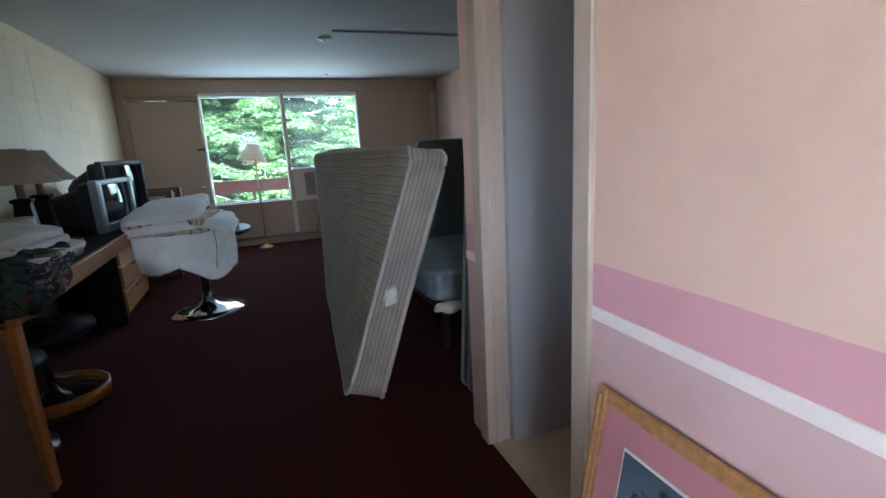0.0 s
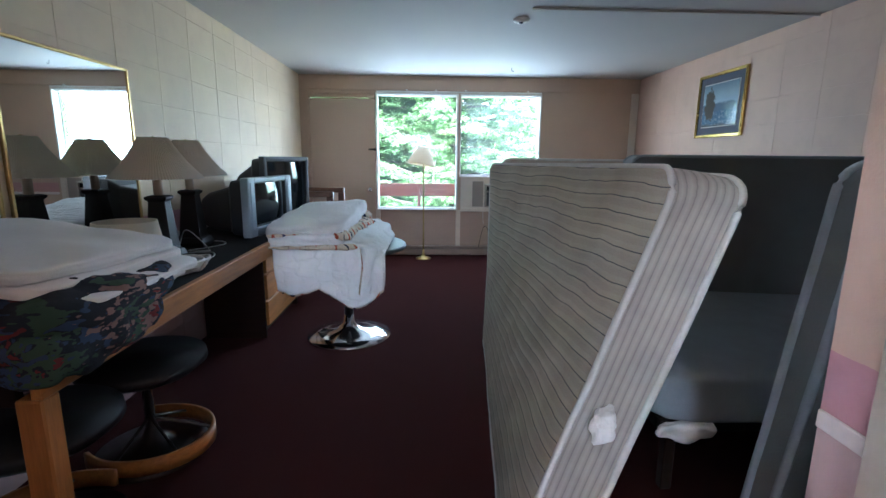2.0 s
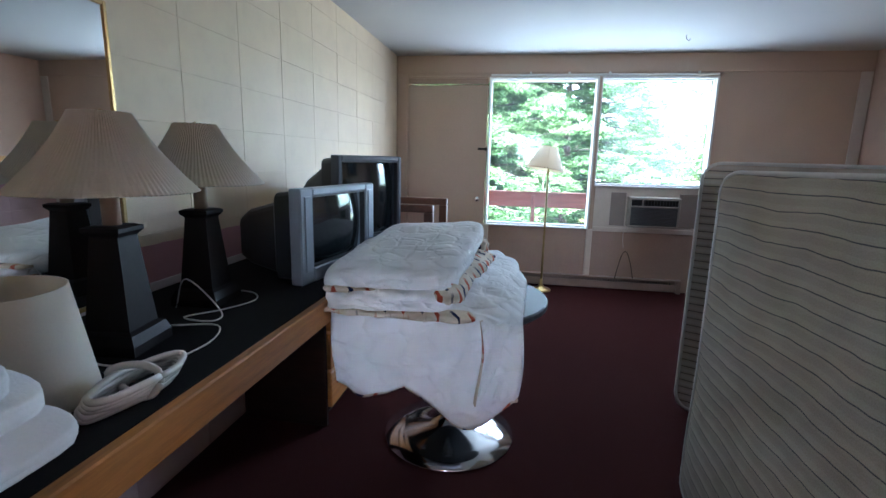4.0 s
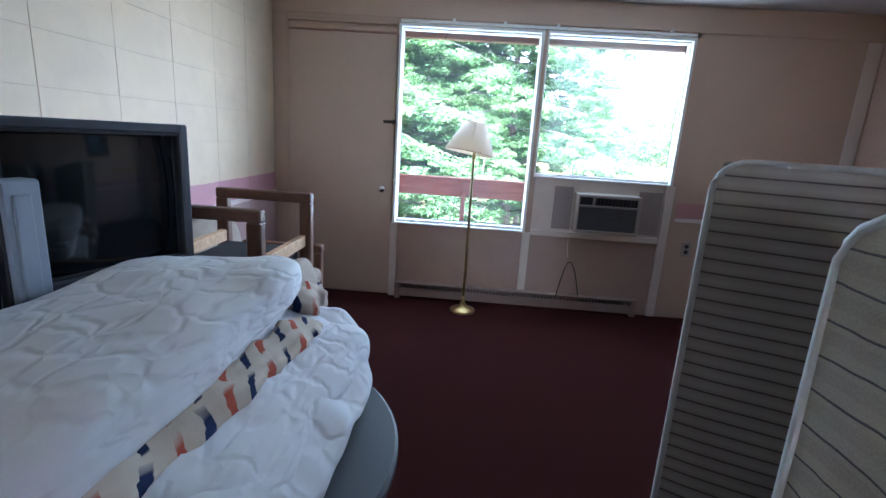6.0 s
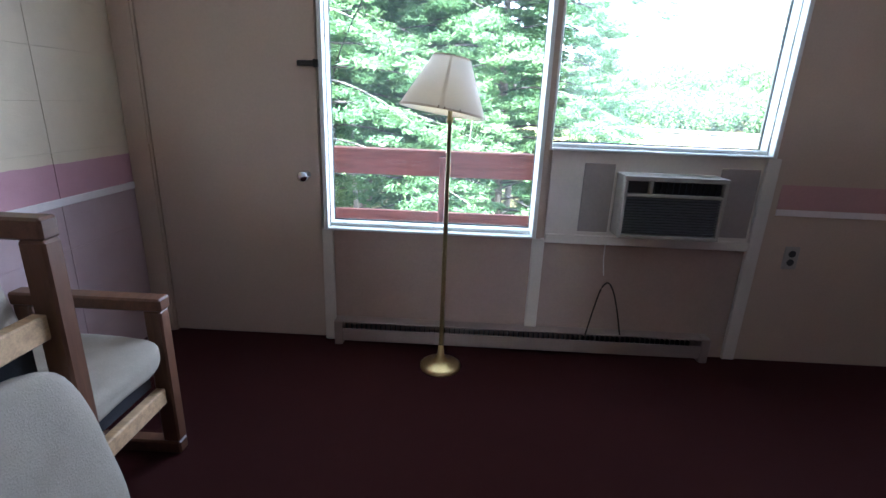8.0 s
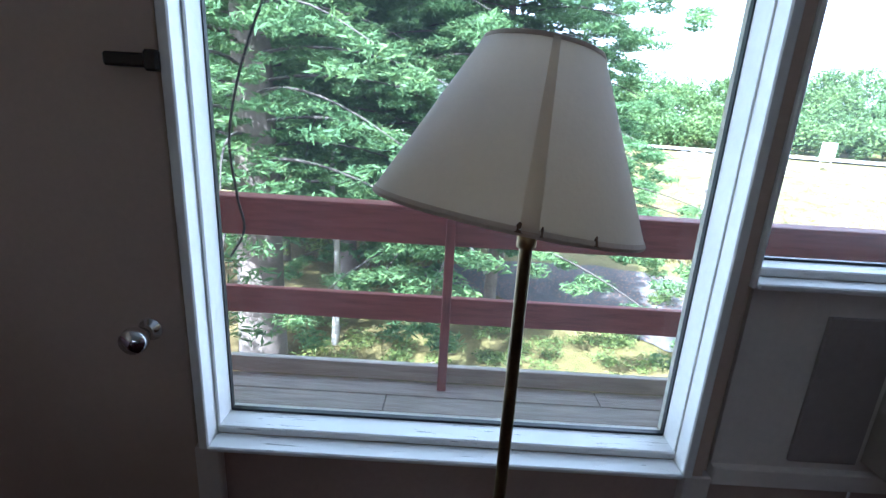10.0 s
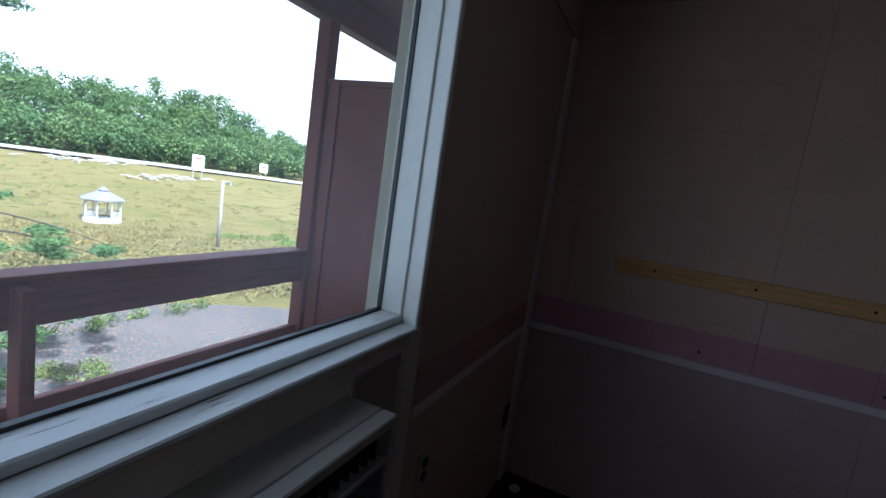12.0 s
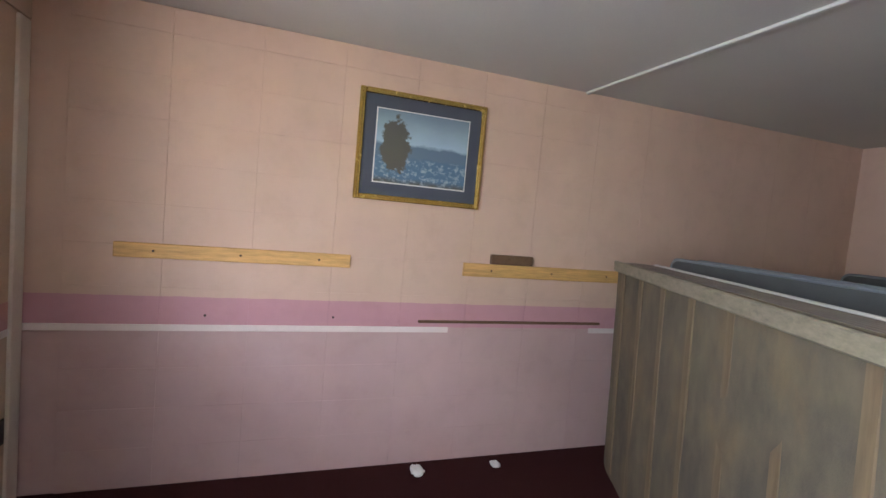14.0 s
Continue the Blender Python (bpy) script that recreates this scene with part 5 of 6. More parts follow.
# ---- mattresses and box springs ----
mat_a = mattress("mattress", "striped quilted mattress leaning on its long edge", "mattress",
                 ((1.862, -5.05, 0.012), (2.03, -3.15, 0.012), (2.33, -5.0, 1.285), (2.045, -3.13, 1.265)), ((0.165, -0.07, -0.03), (0.19, -0.02, 0.0)), (1.90, 1.36),
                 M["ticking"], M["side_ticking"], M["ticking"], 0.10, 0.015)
rag = part("tag", soft_box(0.235, 0.30, -0.075, 0.0, 0.50, 0.59, 6, 0.5, 0.02, 20, 2.0, (0.3, 0)), M["paper"], mat_a, "torn white label")

box_b = mattress("box_spring", "grooved grey-beige box spring standing on edge", "box spring",
                 ((2.205, -2.47, 0.012), (4.03, -3.24, 0.012), (2.225, -2.415, 1.30), (4.05, -3.20, 1.29)), ((0.075, 0.175, 0.0), (0.075, 0.175, 0.0)), (1.98, 1.31),
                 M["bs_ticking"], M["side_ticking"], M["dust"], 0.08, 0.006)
for i in range(7):
    f = 0.06 + 0.145 * i
    p = lerp((2.205 + 0.087, -2.47 + 0.203, 0), (4.03 + 0.087, -3.24 + 0.203, 0), f) - Vector((2.205, -2.47, 0))
    part("slat", box(-0.026, 0.026, -0.032, -0.0195 - 0.0012 * (i % 3), 0.03, 1.25, 0.004, Matrix.Translation(p) @ Matrix.Rotation(radians(-23), 4, "Z") @ Matrix.Rotation(radians(-2.3), 4, "X")), wood("dusty_pine_slat", (0.17, 0.12, 0.07), "z", 0.7), box_b, "dusty pine slat under the cover")
part("top_board", box(0.02, 1.94, -0.009, 0.009, 1.225, 1.285, 0.006, Matrix.Translation((0.09, 0.203, 0)) @ Matrix.Rotation(radians(-23), 4, "Z") @ Matrix.Rotation(radians(-2.3), 4, "X")), wood("dusty_pale_board", (0.25, 0.215, 0.155), "x", 0.7), box_b, "pale dusty wooden edge board")

mattress("box_spring", "grey box spring standing on edge behind a striped mattress", "box spring",
         ((2.84, -3.54, 0.0), (4.22, -3.78, 0.0), (2.84, -3.48, 1.325), (4.22, -3.72, 1.325)), ((0.02, 0.18, 0.0), (0.02, 0.18, 0.0)), (1.40, 1.325),
         M["bs_grey"], M["bs_blue"], M["bs_grey"], 0.07, 0.006)
mattress("mattress", "grey mattress leaning on the bathroom wall", "mattress",
         ((2.46, -5.18, 0.01), (4.30, -5.18, 0.01), (2.46, -5.37, 1.30), (4.30, -5.37, 1.30)), ((0, -0.09, 0.0), (0, -0.09, 0.0)), (1.84, 1.31),
         M["bs_grey"], M["bs_grey"], M["bs_grey"], 0.06, 0.006)

bed = thing("bed_base", (2.48, -4.74, 0), "low bed base with a pale blue-grey ticking cover", "bed")
part("base_cover", soft_box(0.0, 1.82, 0.0, 1.17, 0.325, 0.53, 14, 0.14, 0.004, 4), M["bs_blue"], bed, "pale blue striped ticking", True)
part("frame", boxes(((0.03, 1.79, 0.04, 0.07, 0.28, 0.325), (0.03, 1.79, 1.10, 1.13, 0.28, 0.325), (0.03, 0.06, 0.07, 1.10, 0.28, 0.325), (1.76, 1.79, 0.07, 1.10, 0.28, 0.325)), 0.003), M["iron"], bed)
for x in (0.08, 1.70):
    for y in (0.08, 1.06):
        part("leg", box(x, x + 0.045, y, y + 0.045, 0.0, 0.28, 0.004), M["dark_wood_z"], bed)
part("torn_cover", soft_box(0.0, 0.22, -0.02, 0.03, 0.27, 0.345, 8, 0.6, 0.02, 14, 5.0), M["paper"], bed, "torn white cloth hanging from the edge", True)

# ---- desk along the block wall ----
desk = thing("desk", (0.0, -5.20, 0), "long built-in desk with black top and orange oak edge", "desk")
part("desktop", box(0.012, 0.64, 0.0, 3.05, 0.752, 0.788, 0.002), M["desk_top"], desk, "worn black laminate top")
part("edge", box(0.641, 0.672, -0.005, 3.05, 0.700, 0.79, 0.004), M["desk_wood"], desk, "orange oak front edge")
part("end_rail", box(0.012, 0.60, -0.002, 0.03, 0.68, 0.751, 0.003), M["dark_wood"], desk)
part("leg", box(0.598, 0.668, -0.004, 0.056, 0.0, 0.699, 0.005), M["desk_leg"], desk)
part("leg", box(0.012, 0.07, 0.0, 0.05, 0.0, 0.70, 0.005), M["desk_leg"], desk)
part("back_rail", box(0.010, 0.035, 0.06, 3.05, 0.55, 0.751, 0.002), M["dark_wood"], desk)

dresser = thing("drawer_unit", (0.03, -3.02, 0), "dark wooden drawer unit under the desk", "drawer unit")
for nm, r in (("side_panel", (0.0, 0.43, 0.0, 0.02, 0.0, 0.69)), ("side_panel", (0.0, 0.43, 0.82, 0.84, 0.0, 0.69)), ("back_panel", (0.0, 0.012, 0.02, 0.82, 0.0, 0.69)), ("bottom_panel", (0.012, 0.43, 0.02, 0.82, 0.06, 0.08)), ("top_panel", (0.012, 0.43, 0.02, 0.82, 0.67, 0.69)), ("plinth", (0.36, 0.38, 0.02, 0.82, 0.0, 0.06))):
    part(nm, box(*r, 0.003), M["dark_wood"], dresser)
for z in (0.09, 0.285, 0.48):
    dr = part("drawer", box(0.40, 0.448, 0.024, 0.816, z, z + 0.18, 0.004), M["desk_wood"], dresser, "orange oak drawer front")
    part("handle", box(0.449, 0.462, 0.34, 0.50, z + 0.145, z + 0.16, 0.003), M["iron"], dr)


def pedestal_chair(at, turn, label):
    c = thing("swivel_chair", at, label, "chair", "swivel chairs under the desk", turn)
    part("base", lathe(((0.225, 0.0), (0.225, 0.02), (0.10, 0.045), (0.04, 0.08), (0.022, 0.12), (0.0, 0.125)), 36, False), M["iron"], c, "dark metal trumpet base", True)
    part("column", lathe(((0.022, 0.10), (0.022, 0.36), (0.035, 0.39)), 16), M["chrome"], c, "chrome column", True)
    part("seat", lathe(((0.0, 0.375), (0.20, 0.38), (0.25, 0.42), (0.245, 0.45), (0.0, 0.47)), 36, False), M["black"], c, "dark round seat", True)
    rim = bmesh.new()
    ring = [(0.265 * math.cos(a), 0.235 * math.sin(a)) for a in [radians(-125 + 250 * k / 30) for k in range(31)]]
    vs_ = [[rim.verts.new((x * s, y * s, z)) for s, z in ((1, 0.035), (1, 0.10), (0.93, 0.10), (0.93, 0.035))] for x, y in ring]
    for a, b in zip(vs_, vs_[1:]):
        for k in range(4):
            rim.faces.new((a[k], a[(k + 1) % 4], b[(k + 1) % 4], b[k]))
    rim.faces.new(vs_[0])
    rim.faces.new(vs_[-1])
    bmesh.ops.recalc_face_normals(rim, faces=rim.faces)
    part("foot_ring", rim, M["desk_wood"], c, "bent oak foot ring", True)
    for k in range(4):
        a = radians(-90 + 60 * k)
        part("spoke", tube(((0.02 * math.cos(a), 0.02 * math.sin(a), 0.16), (0.255 * math.cos(a), 0.225 * math.sin(a), 0.07)), 0.007, 6, 1), M["iron"], c)
    return c


pedestal_chair((0.40, -4.36, 0), -10, "dark swivel stool with a bent oak foot ring")
pedestal_chair((0.34, -4.86, 0), 200, "dark swivel stool pushed under the desk end")


def tv(name, at, turn, w, h, d, bezel, case, label, speakers, curve=0.024):
    t = thing(name, at, label, "television", "", turn)
    b = 0.03
    s = 0.085 if speakers else b
    part("bezel", boxes(((-w / 2, -w / 2 + s, 0, 0.055, 0, h), (w / 2 - s, w / 2, 0, 0.055, 0, h), (-w / 2 + s, w / 2 - s, 0, 0.055, h - b, h), (-w / 2 + s, w / 2 - s, 0, 0.055, 0, 0.06)), 0.006), bezel, t)
    sw, sh = w / 2 - s, h - b - 0.06
    part("screen", sheet(lambda u, v: Vector(((2 * u - 1) * sw, 0.014 + curve * (2 * u - 1) ** 2 + 0.014 * (2 * v - 1) ** 2, 0.06 + sh * v)), 14, 12), M["screen"], t, "dark convex picture tube", True)
    part("inner_frame", boxes(((-sw, -sw + 0.008, 0.006, 0.03, 0.06, 0.06 + sh), (sw - 0.008, sw, 0.006, 0.03, 0.06, 0.06 + sh), (-sw, sw, 0.006, 0.03, 0.06, 0.068), (-sw, sw, 0.006, 0.03, 0.052 + sh, 0.06 + sh)), 0.001), case, t)
    bm = bmesh.new()
    rings = []
    for y, kx, z0, z1 in ((0.055, 0.97, 0.01, h - 0.01), (0.13, 0.95, 0.01, h - 0.02), (0.17, 0.80, 0.02, h - 0.06), (d * 0.85, 0.58, 0.03, h * 0.72), (d, 0.5, 0.05, h * 0.62)):
        hw = w / 2 * kx
        r = 0.03
        ring = []
        for cx, cz, a0 in ((hw - r, z0 + r, -90), (hw - r, z1 - r, 0), (-hw + r, z1 - r, 90), (-hw + r, z0 + r, 180)):
            for k in range(4):
                a = radians(a0 + 30 * k)
                ring.append(bm.verts.new((cx + r * math.cos(a), y, cz + r * math.sin(a))))
        rings.append(ring)
    n = len(rings[0])
    for a, b_ in zip(rings, rings[1:]):
        for k in range(n):
            bm.faces.new((a[k], a[(k + 1) % n], b_[(k + 1) % n], b_[k]))
    bm.faces.new(rings[-1])
    bm.faces.new(rings[0])
    bmesh.ops.recalc_face_normals(bm, faces=bm.faces)
    part("back_cover", bm, case, t, "black vented back cover")
    if speakers:
        for sx in (-1, 1):
            part("speaker", box(sx * (w / 2 - 0.045) - 0.02, sx * (w / 2 - 0.045) + 0.02, -0.004, 0.004, 0.05, h - 0.03, 0.003), bezel, t, "narrow silver speaker strip")
    part("badge", box(-0.03, 0.03, -0.003, 0.003, 0.024, 0.036, 0.001), M["tv_silver"], t)
    part("button_panel", box(w / 2 - 0.20, w / 2 - 0.10, -0.003, 0.003, 0.022, 0.034, 0.001), case, t)
    return t


tv("television", (0.56, -3.03, 0.789), 81, 0.61, 0.378, 0.42, M["tv_silver"], M["black"], "silver tube television standing on the desk", True)
tv("television", (0.495, -2.395, 0.789), 69, 0.56, 0.51, 0.42, M["tv_dark"], M["black"], "charcoal tube television behind a silver one", False, 0.037)


def table_lamp(at, turn):
    l = thing("table_lamp", at, "dark square column table lamp with pleated cream shade", "lamp", "table lamps on the desk", turn)
    q = Matrix.Rotation(radians(45), 4, "Z")
    part("body", lathe(((0.112, 0.0), (0.112, 0.025), (0.098, 0.05), (0.080, 0.058), (0.052, 0.288), (0.052, 0.293), (0.068, 0.306), (0.068, 0.316), (0.05, 0.321)), 4, True, q), M["lamp_dark"], l, "dark bronze tapered column")
    part("neck", lathe(((0.021, 0.32), (0.021, 0.42)), 16), M["lamp_neck"], l, "", True)
    n = 200
    bm = bmesh.new()
    rows = []
    for j in range(9):
        f = j / 8
        r = 0.204 * (1 - f) + 0.064 * f - 0.012 * math.sin(math.pi * f)
        rows.append([bm.verts.new(((r + 0.0011 * (1 if k % 2 else -1)) * math.cos(2 * math.pi * k / n), (r + 0.0011 * (1 if k % 2 else -1)) * math.sin(2 * math.pi * k / n), 0.405 + 0.190 * f)) for k in range(n)])
    for a, b in zip(rows, rows[1:]):
        for k in range(n):
            bm.faces.new((a[k], a[(k + 1) % n], b[(k + 1) % n], b[k]))
    thicken(part("shade", bm, M["shade"], l, "pleated cream cloth shade"), 0.003)
    part("harp", tube(((0.0, 0.03, 0.40), (0, 0.06, 0.5), (0, 0, 0.60), (0, -0.06, 0.5), (0, -0.03, 0.40)), 0.003, 6), M["brass"], l)
    return l


table_lamp((0.32, -3.97, 0.789), 8)
table_lamp((0.275, -3.57, 0.789), 3)

ob = part("spare_shade", lathe(((0.15, 0.0), (0.155, 0.01), (0.12, 0.235), (0.115, 0.235), (0.148, 0.012)), 40, False, Matrix.Translation((0.34, -4.28, 0.79))), M["lamp_shade"], None, "", True)
tagged(ob, "spare white lamp shade standing on the desk", "lamp shade")
cord = thing("cord_bundle", (0.56, -4.20, 0.79), "coiled white extension cord tied in a bundle", "cord")
for i in range(5):
    pts = []
    for k in range(13):
        a = 2 * math.pi * k / 12
        pts.append((0.045 * math.cos(a) + 0.006 * i - 0.01, 0.115 * math.sin(a) + 0.012 * nz(i * 2.0, k), 0.012 + 0.009 * i + 0.01 * nz(i, k * 0.7)))
    part("loop", tube(pts, 0.0075, 7, 3), M["cord_white"], cord, "", True)
part("tie", tube([(0.06 * math.cos(a), 0.0 + 0.01 * math.sin(2 * a), 0.035 + 0.035 * math.sin(a)) for a in [2 * math.pi * k / 10 for k in range(11)]], 0.008, 7, 3), M["cord_white"], cord, "", True)
for pts in (((0.35, -3.84, 0.80), (0.47, -3.80, 0.796), (0.53, -3.92, 0.796), (0.50, -4.06, 0.796), (0.38, -4.10, 0.796), (0.28, -4.05, 0.796)),
            ((0.30, -3.45, 0.796), (0.39, -3.47, 0.796), (0.44, -3.55, 0.796), (0.40, -3.66, 0.796), (0.33, -3.76, 0.796), (0.44, -3.78, 0.80), (0.40, -3.68, 0.796), (0.30, -3.70, 0.90), (0.24, -3.68, 0.796))):
    ob = part("power_cord", tube(pts, 0.0024, 6, 6), M["cord_white"], None, "", True)
    tagged(ob, "white lamp cord looped on the desk", "cord", "lamp cords")

ob = part("bedspread", soft_box(0.08, 0.74, -5.24, -4.58, 0.789, 0.955, 20, 0.55, 0.03, 8, 1.0, (0.0, 0.05)), M["floral"], None, "", True)
tagged(ob, "crumpled dark floral bedspread piled on the desk", "bedspread")
part("overhang", soft_box(0.52, 0.735, -5.25, -4.72, 0.735, 0.91, 18, 0.6, 0.035, 9, 4.0, (0.0, 0.0), (-0.1, 0.06)), M["floral"], ob, "crumpled corner hanging over the desk edge", True)
sh_ = thing("folded_sheets", (0, 0, 0.985), "folded white sheets on a dark bedspread", "bed linen")
for k, (x0, x1, y0, y1, z0, th, sd) in enumerate(((0.12, 0.71, -5.08, -4.50, -0.085, 0.034, 8.0), (0.10, 0.735, -5.12, -4.47, -0.05, 0.030, 2.0),
                                                  (0.05, 0.66, -5.16, -4.46, -0.018, 0.036, 3.0), (0.04, 0.64, -5.17, -4.50, 0.020, 0.040, 5.0))):
    part("fold", soft_box(x0, x1, y0, y1, z0, z0 + th, 18, 0.22, 0.011, 6, sd, (0.04 * (k - 1), 0.10), (-0.16, -0.02)), M["sheet"], sh_, "", True)

# ---- mirror on the block wall ----
for y0, y1 in ((-4.43, -3.60), (-5.30, -4.47)):
    mr = thing("wall_mirror", (0.004, y0, 0.80), "large wall mirror in a thin brass frame", "mirror", "mirrors above the desk")
    w = y1 - y0
    part("glass", box(0.002, 0.010, 0.012, w - 0.012, 0.012, 0.938, 0), M["mirror"], mr)
    part("frame", boxes(((0, 0.016, 0, 0.014, 0, 0.95), (0, 0.016, w - 0.014, w, 0, 0.95), (0, 0.016, 0.014, w - 0.014, 0, 0.014), (0, 0.016, 0.014, w - 0.014, 0.936, 0.95)), 0.002), M["brass"], mr)

# ---- round table with bedding ----
TX, TY = 1.045, -2.94
table = thing("round_table", (TX, TY, 0), "round pedestal table with a dark grey top", "table")
part("base", lathe(((0.305, 0.0), (0.305, 0.008), (0.21, 0.022), (0.09, 0.05), (0.042, 0.10), (0.034, 0.16), (0.0, 0.165)), 48, False), M["chrome"], table, "polished metal trumpet base", True)
part("column", lathe(((0.034, 0.12), (0.030, 0.66)), 20), M["iron"], table, "dark column", True)
part("tabletop", lathe(((0.0, 0.66), (0.415, 0.66), (0.425, 0.668), (0.425, 0.686), (0.418, 0.692), (0.0, 0.692)), 64, False), plain("slate_grey_laminate", (0.045, 0.052, 0.056), 0.55, 0, 0.1, 5, 120, 0.03), table, "dark grey laminate top")

comf = thing("comforter", (0, 0, 0.693), "white quilted comforter folded and draped over a round table", "comforter")


def drape(u, v):
    """Over the table from back to front, then down in folds; u across, v from the back."""
    flat, fall = 1.02, 0.205 + 0.012 * math.sin(u * 9.0) + 0.03 * nz(u * 4.0, 3.3) + (0.085 if 0.45 < u < 0.98 else 0.0) * math.sin(math.pi * (u - 0.45) / 0.53)
    s = v * (flat + fall)
    x = 0.69 + 0.65 * u + 0.05 * (1 - v) * (u - 0.3)
    if s < flat:
        y, z = -2.44 - s, 0.09 - 0.05 * max(0, s / flat - 0.8) * 3
    else:
        k = s - flat
        b = min(1.0, k / 0.10)
        y, z = -3.46 - 0.05 * math.sin(b * math.pi / 2) - 0.02 * nz(u * 5, k * 4), 0.06 - 0.05 * b - k
        y += 0.035 * math.sin(u * 14 + 1.0) * min(1, k * 4)
        x += 0.02 * math.sin(k * 9 + u * 7)
    edge = max(0.0, (u - 0.80) / 0.20)
    if s < flat:
        z -= 0.07 * edge * edge
        y -= 0.16 * edge ** 2.2 * (1 - s / flat)
    x -= 0.05 * max(0.0, 1 - s / 0.25) ** 2 * u
    z += 0.020 * nz(x * 6, y * 6) + 0.008 * nz(x * 17, y * 17)
    return Vector((x, y, z))


thicken(part("drape", sheet(drape, 64, 96), M["quilt"], comf, "white quilted cloth", True), 0.03, 0)
rim_line = [drape(k / 40, 1.0) for k in range(41)]
part("printed_hem", tube([(q.x, q.y - 0.004, q.z) for q in rim_line], 0.011, 7, 1), M["hem"], comf, "cream lining printed with navy and red marks", True)


def flap(u, v):
    """Folded corner hanging in a point at the side of the drape."""
    return Vector((1.225 + 0.10 * u + 0.02 * v * u + 0.012 * math.sin(v * 5), -3.535 + 0.06 * u - 0.015 * math.sin(u * 6 + v * 3), 0.085 - 0.03 * u - v * (0.335 - 0.10 * u) + 0.01 * nz(u * 3, v * 3)))


thicken(part("side_flap", sheet(flap, 14, 22), M["quilt"], comf, "", True), 0.018, 0)
part("flap_hem", tube([flap(0.0, k / 14) for k in range(15)], 0.006, 7, 1), M["hem"], comf, "cream lining printed with navy and red marks", True)
part("left_fold", soft_box(0.635, 0.76, -3.46, -2.52, 0.04, 0.19, 24, 0.62, 0.014, 6, 1.5, (0.0, 0.0), (0.0, 0.05)), M["quilt"], comf, "", True)
part("roll", soft_box(0.98, 1.33, -3.40, -2.46, 0.005, 0.125, 24, 0.5, 0.016, 5, 2.0, (0.04, 0), (-0.16, 0)), M["quilt"], comf, "", True)
part("middle_fold", soft_box(0.63, 1.12, -3.50, -2.50, 0.068, 0.16, 24, 0.30, 0.012, 5, 4.0, (0.0, 0.0), (0.05, 0.035)), M["quilt"], comf, "", True)
part("top_fold", soft_box(0.62, 1.14, -3.45, -2.47, 0.13, 0.245, 26, 0.40, 0.016, 5, 9.0, (0.05, 0.0), (0.06, 0.07)), M["quilt"], comf, "", True)
for i, (x0, x1, y0, y1, z0, z1) in enumerate(((0.64, 1.12, -3.468, -3.39, 0.118, 0.145), (0.64, 1.20, -3.515, -3.43, 0.058, 0.082))):
    part("printed_hem", soft_box(x0, x1, y0, y1, z0, z1, 14, 0.45, 0.012, 12, 3.0 + i), M["hem"], comf, "cream lining printed with navy and red marks", True)
part("printed_hem", soft_box(1.085, 1.185, -3.49, -2.56, 0.10, 0.15, 28, 0.55, 0.018, 15, 7.0, (0.11, 0), (-0.2, 0)), M["hem"], comf, "cream lining printed with navy and red marks", True)
part("printed_hem", soft_box(0.98, 1.17, -2.52, -2.38, 0.02, 0.17, 20, 0.5, 0.034, 13, 5.0), M["hem"], comf, "cream lining printed with navy and red marks", True)


# ---- armchairs ----
def armchair(m, label):
    """Wooden armchair: two closed arm frames, seat box, cushion and back."""
    c = new("armchair")
    c.empty_display_size = 0.05
    c.matrix_basis = m
    tagged(c, label, "armchair", "stacked armchairs")
    for x in (-0.315, 0.265):
        for y in (-0.25, 0.19):
            part("leg", box(x, x + 0.05, y, y + 0.06, 0.05, 0.56, 0.006), M["chair_wood_z"], c)
        part("arm_rail", box(x - 0.004, x + 0.054, -0.255, 0.255, 0.56, 0.605, 0.006), M["chair_wood"], c)
        part("floor_runner", box(x, x + 0.05, -0.25, 0.25, 0.0, 0.05, 0.006), M["chair_wood"], c)
    for y in (-0.23, 0.19):
        part("seat_rail", box(-0.265, 0.265, y, y + 0.035, 0.215, 0.275, 0.004), M["light_wood"], c, "raw pine seat rail")
    part("seat_base", box(-0.262, 0.262, -0.19, 0.185, 0.272, 0.40, 0.012), M["dust_cover"], c, "black dust cover")
    part("seat_cushion", soft_box(-0.26, 0.26, -0.29, 0.20, 0.385, 0.49, 14, 0.45, 0.006, 6), M["upholstery"], c, "oatmeal upholstery", True)
    bk = soft_box(-0.26, 0.26, -0.055, 0.055, 0.0, 0.50, 14, 0.4, 0.006, 6, 2.0)
    bmesh.ops.transform(bk, matrix=Matrix.Translation((0, 0.215, 0.31)) @ pose(0, 0, 0, -14), verts=bk.verts)
    part("backrest", bk, M["upholstery"], c, "oatmeal upholstery", True)
    return c


flip = Matrix(((0, 1, 0, 0.515), (1, 0, 0, -1.655), (0, 0, -1, 0.99), (0, 0, 0, 1)))
armchair(flip, "wooden armchair turned upside down on another chair")
armchair(pose(0.42, -1.19, 0, 0, 0, 90), "wooden armchair with oatmeal upholstery under an upturned one")
ob = part("cushion", soft_box(0.06, 0.24, -1.85, -1.55, 0.74, 0.86, 12, 0.55, 0.01, 6, 3.0), M["cushion_dark"], None, "", True)
tagged(ob, "dark grey-brown cushion on an upturned chair", "cushion")

